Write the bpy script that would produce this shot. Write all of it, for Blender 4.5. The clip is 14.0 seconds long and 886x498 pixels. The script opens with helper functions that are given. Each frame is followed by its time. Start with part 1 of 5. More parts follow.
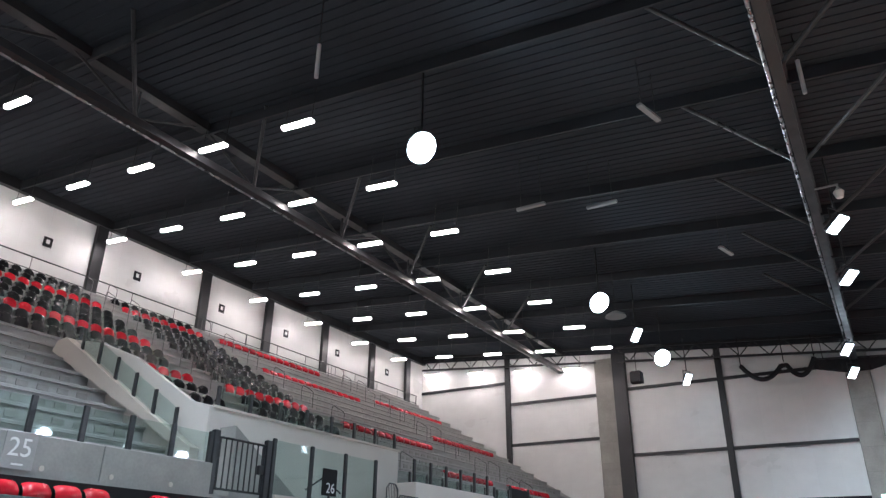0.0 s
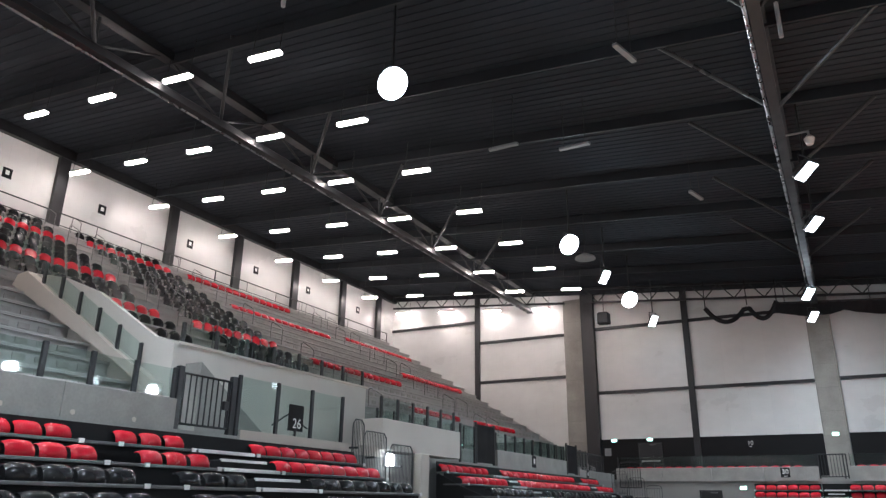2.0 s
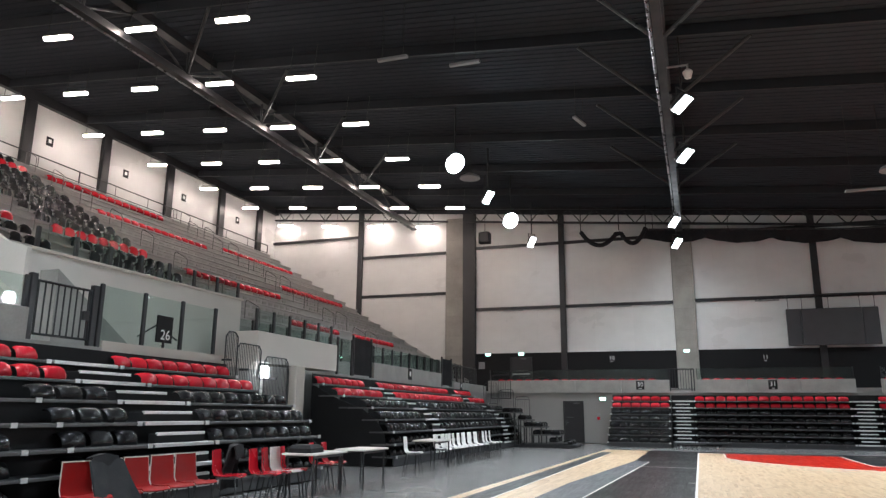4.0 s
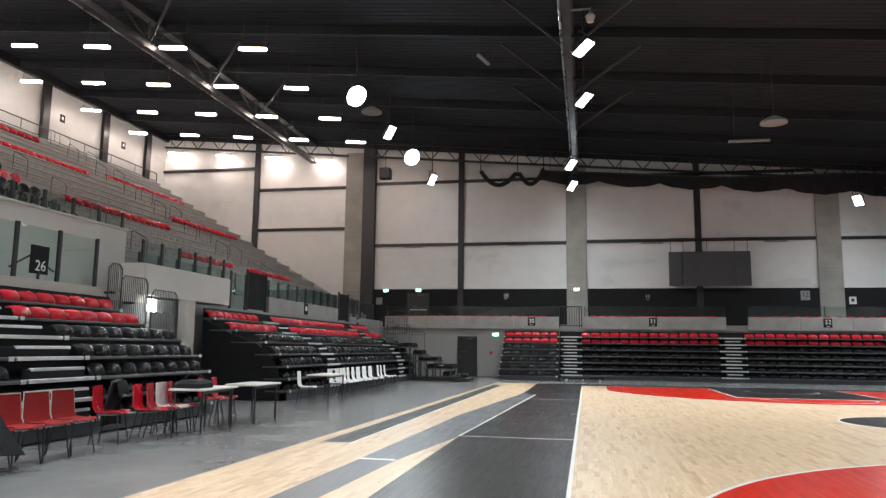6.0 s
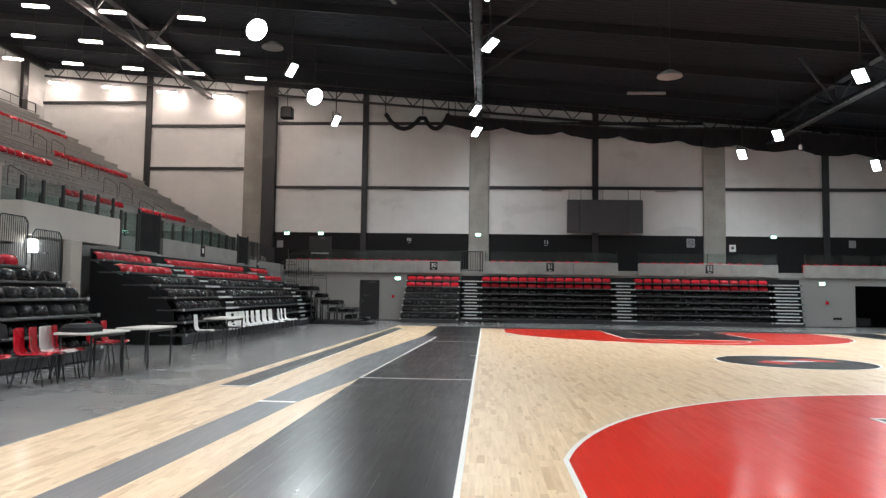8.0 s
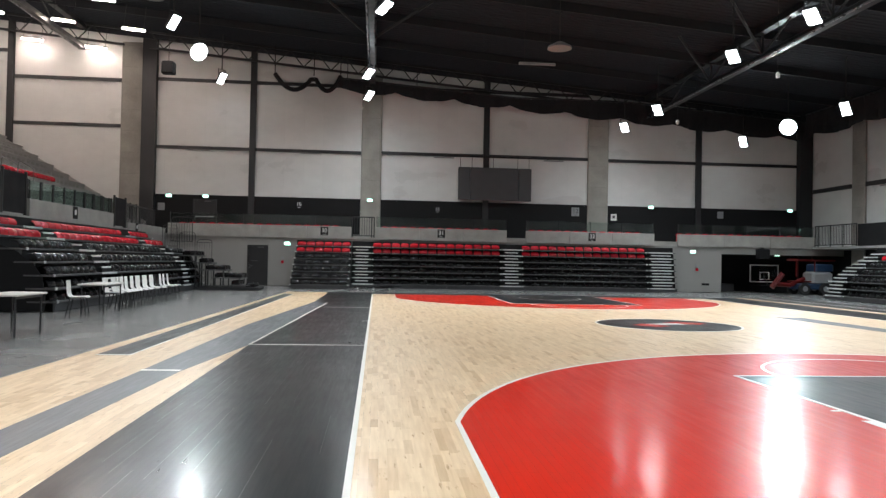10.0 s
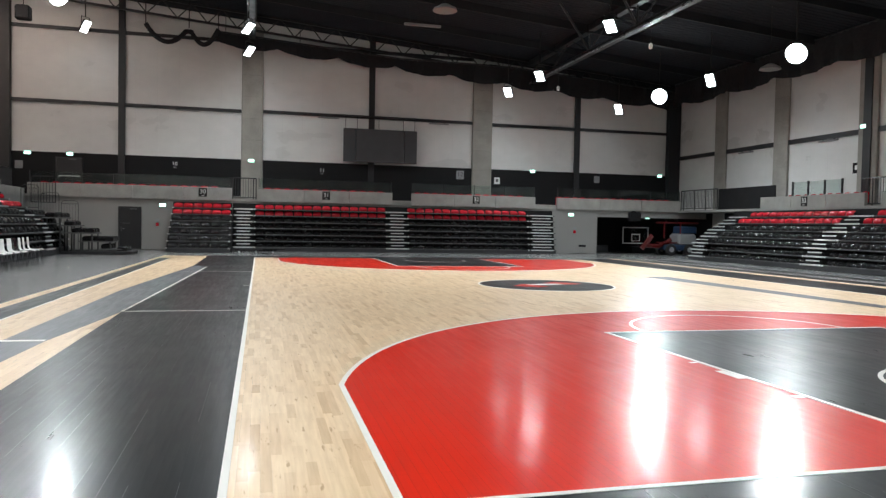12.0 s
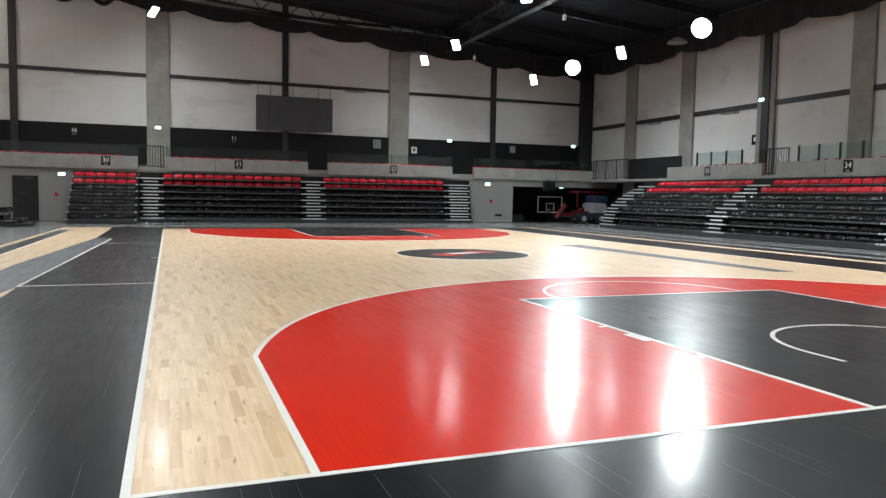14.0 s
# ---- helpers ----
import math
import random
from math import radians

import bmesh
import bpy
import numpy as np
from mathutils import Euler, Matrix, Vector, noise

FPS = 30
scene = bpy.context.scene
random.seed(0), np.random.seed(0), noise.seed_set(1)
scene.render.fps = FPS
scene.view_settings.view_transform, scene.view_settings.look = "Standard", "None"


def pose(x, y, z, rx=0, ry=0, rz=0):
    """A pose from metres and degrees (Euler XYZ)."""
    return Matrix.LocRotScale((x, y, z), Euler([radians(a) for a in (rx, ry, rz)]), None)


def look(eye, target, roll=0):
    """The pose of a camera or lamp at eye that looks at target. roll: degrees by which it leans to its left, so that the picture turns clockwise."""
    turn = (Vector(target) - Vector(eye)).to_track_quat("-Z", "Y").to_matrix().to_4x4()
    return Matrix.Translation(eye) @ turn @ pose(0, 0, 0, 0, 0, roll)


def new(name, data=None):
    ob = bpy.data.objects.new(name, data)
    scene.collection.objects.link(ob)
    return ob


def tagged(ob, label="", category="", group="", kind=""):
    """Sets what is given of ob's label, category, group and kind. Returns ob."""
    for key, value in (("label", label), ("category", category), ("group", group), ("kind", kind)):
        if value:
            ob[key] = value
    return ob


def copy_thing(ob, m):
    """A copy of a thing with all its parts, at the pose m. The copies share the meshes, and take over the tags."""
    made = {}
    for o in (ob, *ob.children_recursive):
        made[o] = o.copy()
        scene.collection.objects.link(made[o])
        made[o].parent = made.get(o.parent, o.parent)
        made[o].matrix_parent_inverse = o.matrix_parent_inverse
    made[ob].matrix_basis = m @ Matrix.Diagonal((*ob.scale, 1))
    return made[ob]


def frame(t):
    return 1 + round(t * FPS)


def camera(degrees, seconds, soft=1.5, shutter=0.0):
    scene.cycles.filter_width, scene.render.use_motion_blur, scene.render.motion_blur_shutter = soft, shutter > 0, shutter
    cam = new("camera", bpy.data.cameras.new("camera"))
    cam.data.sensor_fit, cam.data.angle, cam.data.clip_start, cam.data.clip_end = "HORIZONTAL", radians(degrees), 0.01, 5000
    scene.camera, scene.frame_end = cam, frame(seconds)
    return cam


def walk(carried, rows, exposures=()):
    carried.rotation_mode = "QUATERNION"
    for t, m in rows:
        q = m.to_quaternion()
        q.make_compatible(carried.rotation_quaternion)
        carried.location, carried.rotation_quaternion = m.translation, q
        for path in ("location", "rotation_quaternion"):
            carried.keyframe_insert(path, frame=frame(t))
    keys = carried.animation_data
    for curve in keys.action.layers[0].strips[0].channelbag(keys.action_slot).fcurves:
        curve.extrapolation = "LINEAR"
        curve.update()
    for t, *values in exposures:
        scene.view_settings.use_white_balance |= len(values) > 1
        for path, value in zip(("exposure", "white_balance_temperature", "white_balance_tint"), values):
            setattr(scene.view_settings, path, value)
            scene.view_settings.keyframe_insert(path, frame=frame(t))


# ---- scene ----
cam = camera(62.9, 14.0, 1.35)
PATH = [
    (0, (0.059, -4.272, 1.381), (-0.877, -2.704, 2.197), 0.5),
    (0.5, (0.073, -4.216, 1.371), (-0.865, -2.633, 2.154), 0.5),
    (1, (0.08, -4.179, 1.403), (-0.858, -2.579, 2.15), 0.6),
    (1.5, (0.091, -4.146, 1.402), (-0.837, -2.523, 2.111), 0.7),
    (2, (0.101, -4.106, 1.444), (-0.802, -2.448, 2.105), 0.7),
    (2.5, (0.104, -4.038, 1.439), (-0.753, -2.334, 2.042), 0.8),
    (3, (0.118, -3.983, 1.455), (-0.668, -2.226, 1.999), 0.7),
    (5.5, (0.17, -3.821, 1.517), (-0.278, -1.897, 1.829), 0.6),
    (6, (0.183, -3.815, 1.522), (-0.202, -1.871, 1.793), 0.7),
    (6.5, (0.174, -3.819, 1.52), (-0.141, -1.858, 1.754), 0.8),
    (7, (0.167, -3.833, 1.509), (-0.074, -1.856, 1.701), 0.8),
    (7.5, (0.185, -3.81, 1.513), (0.004, -1.824, 1.666), 0.8),
    (10, (0.14, -3.787, 1.508), (0.321, -1.795, 1.541), 1.1),
    (10.5, (0.154, -3.779, 1.511), (0.427, -1.798, 1.519), 1.1),
    (11, (0.157, -3.798, 1.511), (0.518, -1.831, 1.494), 1.0),
    (11.5, (0.163, -3.793, 1.515), (0.588, -1.84, 1.475), 1.0),
    (12, (0.162, -3.821, 1.521), (0.653, -1.884, 1.456), 1.1),
    (12.5, (0.159, -3.82, 1.506), (0.717, -1.901, 1.42), 1.1),
    (13, (0.171, -3.817, 1.51), (0.802, -1.922, 1.402), 1.1),
    (13.5, (0.176, -3.812, 1.503), (0.855, -1.935, 1.376), 1.1),
    (14, (0.193, -3.817, 1.512), (0.899, -1.952, 1.368), 1.0),
]
walk(cam, [(t, look(eye, target, roll)) for t, eye, target, roll in PATH], [(0, 0.38, 5350, 3), (3, 0.33, 5750, 4), (6.5, 0.2, 6050, 4), (10, 0.08, 6100, 4), (14, 0.02, 6150, 4)])

# one hall, lit by its own lamps
# ---------------------------------------------------------------- world and exposure
world = bpy.data.worlds.new("hall_air")
world.use_nodes = True
world.node_tree.nodes["Background"].inputs[0].default_value = (0.5, 0.55, 0.6, 1)
world.node_tree.nodes["Background"].inputs[1].default_value = 0.0
scene.world = world
FLOOD, GLARE, TUBE, SPOT = 14.0, 85.0, 54.0, 3100.0      # emission of the flood lights, their glare discs and the batten lights


# ---------------------------------------------------------------- materials
def mat(name, color, rough=0.5, metal=0.0, vary=0.12, scale=3.0, fine=60.0, bump=0.0, rvary=0.1, spec=0.5, stretch=(1, 1, 1), rand=0.0, coat=0.0, joints=None):
    """Principled surface with variation at two scales in colour and roughness, and a fine relief."""
    m = bpy.data.materials.new(name)
    m.use_nodes = True
    nt = m.node_tree
    N, L = nt.nodes, nt.links
    b = N["Principled BSDF"]
    b.inputs["Metallic"].default_value = metal
    b.inputs["Specular IOR Level"].default_value = spec
    b.inputs["Coat Weight"].default_value = coat
    b.inputs["Coat Roughness"].default_value = 0.12
    mp = N.new("ShaderNodeMapping")
    mp.inputs["Scale"].default_value = stretch
    geo = N.new("ShaderNodeNewGeometry")
    L.new(geo.outputs["Position"], mp.inputs["Vector"])
    n1 = N.new("ShaderNodeTexNoise")
    n1.inputs["Scale"].default_value, n1.inputs["Detail"].default_value = scale, 5
    n2 = N.new("ShaderNodeTexNoise")
    n2.inputs["Scale"].default_value, n2.inputs["Detail"].default_value = fine, 3
    L.new(mp.outputs[0], n1.inputs["Vector"])
    L.new(mp.outputs[0], n2.inputs["Vector"])
    mix = N.new("ShaderNodeMath")
    mix.operation = "MULTIPLY_ADD"
    L.new(n2.outputs["Fac"], mix.inputs[0])
    mix.inputs[1].default_value = 0.4
    L.new(n1.outputs["Fac"], mix.inputs[2])
    ramp = N.new("ShaderNodeMapRange")
    ramp.inputs["From Min"].default_value, ramp.inputs["From Max"].default_value = 0.4, 1.0
    ramp.inputs["To Min"].default_value, ramp.inputs["To Max"].default_value = 1 - vary, 1 + vary
    L.new(mix.outputs[0], ramp.inputs["Value"])
    fac = ramp.outputs[0]
    if rand:
        oi = N.new("ShaderNodeObjectInfo")
        mr = N.new("ShaderNodeMapRange")
        mr.inputs["To Min"].default_value, mr.inputs["To Max"].default_value = 1 - rand, 1 + rand
        L.new(oi.outputs["Random"], mr.inputs["Value"])
        mu = N.new("ShaderNodeMath")
        mu.operation = "MULTIPLY"
        L.new(fac, mu.inputs[0])
        L.new(mr.outputs[0], mu.inputs[1])
        fac = mu.outputs[0]
    if joints:
        wide, high, dark, tone = joints
        sep, add, com, br = (N.new(k) for k in ("ShaderNodeSeparateXYZ", "ShaderNodeMath", "ShaderNodeCombineXYZ", "ShaderNodeTexBrick"))
        L.new(geo.outputs["Position"], sep.inputs[0])
        L.new(sep.outputs[0], add.inputs[0])
        L.new(sep.outputs[1], add.inputs[1])
        L.new(add.outputs[0], com.inputs[0])
        L.new(sep.outputs[2], com.inputs[1])
        L.new(com.outputs[0], br.inputs["Vector"])
        br.offset = 0.0
        br.inputs["Scale"].default_value = 1.0
        br.inputs["Brick Width"].default_value, br.inputs["Row Height"].default_value, br.inputs["Mortar Size"].default_value = wide, high, 0.006
        br.inputs["Color1"].default_value, br.inputs["Color2"].default_value = (1 - tone,) * 3 + (1,), (1 + tone,) * 3 + (1,)
        br.inputs["Mortar"].default_value = (dark,) * 3 + (1,)
        mj = N.new("ShaderNodeMath")
        mj.operation = "MULTIPLY"
        L.new(fac, mj.inputs[0])
        L.new(br.outputs["Color"], mj.inputs[1])
        fac = mj.outputs[0]
    vm = N.new("ShaderNodeVectorMath")
    vm.operation = "SCALE"
    vm.inputs[0].default_value = color
    L.new(fac, vm.inputs["Scale"])
    L.new(vm.outputs[0], b.inputs["Base Color"])
    rr = N.new("ShaderNodeMapRange")
    rr.inputs["From Min"].default_value, rr.inputs["From Max"].default_value = 0.3, 0.7
    rr.inputs["To Min"].default_value, rr.inputs["To Max"].default_value = max(0.02, rough - rvary), min(1, rough + rvary)
    L.new(n1.outputs["Fac"], rr.inputs["Value"])
    L.new(rr.outputs[0], b.inputs["Roughness"])
    if bump:
        bp = N.new("ShaderNodeBump")
        bp.inputs["Strength"].default_value, bp.inputs["Distance"].default_value = bump, 0.01
        L.new(n2.outputs["Fac"], bp.inputs["Height"])
        L.new(bp.outputs[0], b.inputs["Normal"])
    return m


def glow(name, color, strength):
    m = bpy.data.materials.new(name)
    m.use_nodes = True
    b = m.node_tree.nodes["Principled BSDF"]
    b.inputs["Base Color"].default_value = (0.8, 0.8, 0.8, 1)
    b.inputs["Emission Color"].default_value = (*color, 1)
    b.inputs["Emission Strength"].default_value = strength
    return m


def glass_mat(name, tint, rough=0.02):
    """Thin clear pane: sees straight through, with more gloss at grazing angles."""
    m = bpy.data.materials.new(name)
    m.use_nodes = True
    nt = m.node_tree
    nt.nodes.remove(nt.nodes["Principled BSDF"])
    out = nt.nodes["Material Output"]
    tr, gl, mx, lw, pw, ma = (nt.nodes.new(n) for n in ("ShaderNodeBsdfTransparent", "ShaderNodeBsdfGlossy", "ShaderNodeMixShader", "ShaderNodeLayerWeight", "ShaderNodeMath", "ShaderNodeMath"))
    tr.inputs[0].default_value = (*tint, 1)
    gl.inputs["Roughness"].default_value = rough
    lw.inputs["Blend"].default_value = 0.5
    pw.operation, pw.inputs[1].default_value = "POWER", 4.0
    ma.operation, ma.inputs[1].default_value, ma.inputs[2].default_value = "MULTIPLY_ADD", 0.5, 0.035
    nt.links.new(lw.outputs["Facing"], pw.inputs[0])
    nt.links.new(pw.outputs[0], ma.inputs[0])
    nt.links.new(ma.outputs[0], mx.inputs[0])
    nt.links.new(tr.outputs[0], mx.inputs[1])
    nt.links.new(gl.outputs[0], mx.inputs[2])
    nt.links.new(mx.outputs[0], out.inputs[0])
    return m


def floor_mat(name, color, rough, vary, joints, island=False, grain=0.0, tilt=0.009, coat=0.5, spec=0.25, gloss=0.14):
    """Lacquered strip flooring: the boards run along y; tone by board, fine grain, scuffs in the gloss."""
    m = bpy.data.materials.new(name)
    m.use_nodes = True
    nt = m.node_tree
    N, L = nt.nodes, nt.links
    b = N["Principled BSDF"]
    geo = N.new("ShaderNodeNewGeometry")
    mp = N.new("ShaderNodeMapping")
    mp.inputs["Rotation"].default_value = (0, 0, radians(90))
    L.new(geo.outputs["Position"], mp.inputs["Vector"])
    br = N.new("ShaderNodeTexBrick")
    br.inputs["Scale"].default_value = 1.0
    br.inputs["Brick Width"].default_value, br.inputs["Row Height"].default_value = 0.9, 0.07
    br.inputs["Mortar Size"].default_value = 0.002
    br.inputs["Color1"].default_value, br.inputs["Color2"].default_value = (0, 0, 0, 1), (1, 1, 1, 1)
    br.inputs["Mortar"].default_value = (0.5, 0.5, 0.5, 1)
    L.new(mp.outputs[0], br.inputs["Vector"])
    st = N.new("ShaderNodeMapping")
    st.inputs["Scale"].default_value = (14, 0.9, 1)
    L.new(geo.outputs["Position"], st.inputs["Vector"])
    g = N.new("ShaderNodeTexNoise")
    g.inputs["Scale"].default_value, g.inputs["Detail"].default_value = 2.2, 6
    L.new(st.outputs[0], g.inputs["Vector"])
    big = N.new("ShaderNodeTexNoise")
    big.inputs["Scale"].default_value, big.inputs["Detail"].default_value = 0.9, 5
    L.new(geo.outputs["Position"], big.inputs["Vector"])
    src = geo.outputs["Random Per Island"] if island else br.outputs["Color"]
    mr = N.new("ShaderNodeMapRange")
    mr.inputs["To Min"].default_value, mr.inputs["To Max"].default_value = 1 - vary, 1 + vary
    if island:
        oi = N.new("ShaderNodeObjectInfo")
        ad = N.new("ShaderNodeMath")
        ad.operation = "ADD"
        L.new(src, ad.inputs[0])
        L.new(oi.outputs["Random"], ad.inputs[1])
        fr = N.new("ShaderNodeMath")
        fr.operation = "FRACT"
        L.new(ad.outputs[0], fr.inputs[0])
        pw = N.new("ShaderNodeMath")
        pw.operation = "POWER"
        L.new(fr.outputs[0], pw.inputs[0])
        pw.inputs[1].default_value = 0.33
        src = pw.outputs[0]
    L.new(src, mr.inputs["Value"])
    gr = N.new("ShaderNodeMapRange")
    gr.inputs["From Min"].default_value, gr.inputs["From Max"].default_value = 0.3, 0.7
    gr.inputs["To Min"].default_value, gr.inputs["To Max"].default_value = 1 - grain, 1 + grain
    L.new(g.outputs["Fac"], gr.inputs["Value"])
    mu = N.new("ShaderNodeMath")
    mu.operation = "MULTIPLY"
    L.new(mr.outputs[0], mu.inputs[0])
    L.new(gr.outputs[0], mu.inputs[1])
    jf = N.new("ShaderNodeMapRange")
    jf.inputs["To Min"].default_value, jf.inputs["To Max"].default_value = 1.0, 1 - joints
    L.new(br.outputs["Fac"], jf.inputs["Value"])
    m2 = N.new("ShaderNodeMath")
    m2.operation = "MULTIPLY"
    L.new(mu.outputs[0], m2.inputs[0])
    if island:
        fl = N.new("ShaderNodeTexNoise")
        fl.inputs["Scale"].default_value, fl.inputs["Detail"].default_value = 1.6, 3
        fm = N.new("ShaderNodeMapping")
        fm.inputs["Scale"].default_value = (15, 2.6, 1)
        L.new(geo.outputs["Position"], fm.inputs["Vector"])
        L.new(fm.outputs[0], fl.inputs["Vector"])
        fk = N.new("ShaderNodeMapRange")
        fk.inputs["From Min"].default_value, fk.inputs["From Max"].default_value = 0.635, 0.73
        fk.inputs["To Min"].default_value, fk.inputs["To Max"].default_value = 1.0, 0.58
        L.new(fl.outputs["Fac"], fk.inputs["Value"])
        L.new(fk.outputs[0], m2.inputs[1])
    else:
        L.new(jf.outputs[0], m2.inputs[1])
    vm = N.new("ShaderNodeVectorMath")
    vm.operation = "SCALE"
    vm.inputs[0].default_value = color
    L.new(m2.outputs[0], vm.inputs["Scale"])
    if island:
        vm.operation = "MULTIPLY"
        tone = N.new("ShaderNodeCombineXYZ")
        for axis, e in ((0, 0.9), (1, 1.25), (2, 1.7)):
            po = N.new("ShaderNodeMath")
            po.operation = "POWER"
            po.inputs[1].default_value = e
            L.new(m2.outputs[0], po.inputs[0])
            L.new(po.outputs[0], tone.inputs[axis])
        L.new(tone.outputs[0], vm.inputs[1])
    L.new(vm.outputs[0], b.inputs["Base Color"])
    b.inputs["Coat Weight"].default_value, b.inputs["Coat Roughness"].default_value = coat, gloss
    ro = N.new("ShaderNodeMapRange")
    ro.inputs["From Min"].default_value, ro.inputs["From Max"].default_value = 0.3, 0.7
    b.inputs["Specular IOR Level"].default_value = spec
    ro.inputs["To Min"].default_value, ro.inputs["To Max"].default_value = rough - 0.05, rough + 0.06
    sm = N.new("ShaderNodeMath")
    sm.operation = "MULTIPLY_ADD"
    L.new(g.outputs["Fac"], sm.inputs[0])
    sm.inputs[1].default_value = 0.5
    hb = N.new("ShaderNodeMath")
    hb.operation = "MULTIPLY"
    L.new(big.outputs["Fac"], hb.inputs[0])
    hb.inputs[1].default_value = 0.5
    L.new(hb.outputs[0], sm.inputs[2])
    L.new(sm.outputs[0], ro.inputs["Value"])
    L.new(ro.outputs[0], b.inputs["Roughness"])
    if not island:
        cw = N.new("ShaderNodeMath")
        cw.operation = "ADD"
        L.new(g.outputs["Fac"], cw.inputs[0])
        L.new(br.outputs["Color"], cw.inputs[1])
        cm = N.new("ShaderNodeMapRange")
        cm.inputs["From Min"].default_value, cm.inputs["From Max"].default_value = 0.3, 1.7
        cm.inputs["To Min"].default_value, cm.inputs["To Max"].default_value = coat * 0.45, coat * 1.5
        L.new(cw.outputs[0], cm.inputs["Value"])
        L.new(cm.outputs[0], b.inputs["Coat Weight"])
    # every board lies a hair out of level
    tl = N.new("ShaderNodeMapRange")
    tl.inputs["To Min"].default_value, tl.inputs["To Max"].default_value = -tilt, tilt
    L.new(fr.outputs[0] if island else br.outputs["Color"], tl.inputs["Value"])
    cx = N.new("ShaderNodeCombineXYZ")
    cx.inputs[2].default_value = 1.0
    wv = N.new("ShaderNodeMapRange")
    wv.inputs["From Min"].default_value, wv.inputs["From Max"].default_value = 0.25, 0.75
    wv.inputs["To Min"].default_value, wv.inputs["To Max"].default_value = -1.5 * tilt, 1.5 * tilt
    L.new(g.outputs["Fac"], wv.inputs["Value"])
    sw = N.new("ShaderNodeMath")
    sw.operation = "ADD"
    L.new(tl.outputs[0], sw.inputs[0])
    L.new(wv.outputs[0], sw.inputs[1])
    L.new(sw.outputs[0], cx.inputs[0])
    nz = N.new("ShaderNodeVectorMath")
    nz.operation = "NORMALIZE"
    L.new(cx.outputs[0], nz.inputs[0])
    L.new(nz.outputs[0], b.inputs["Normal"])
    L.new(nz.outputs[0], b.inputs["Coat Normal"])
    return m


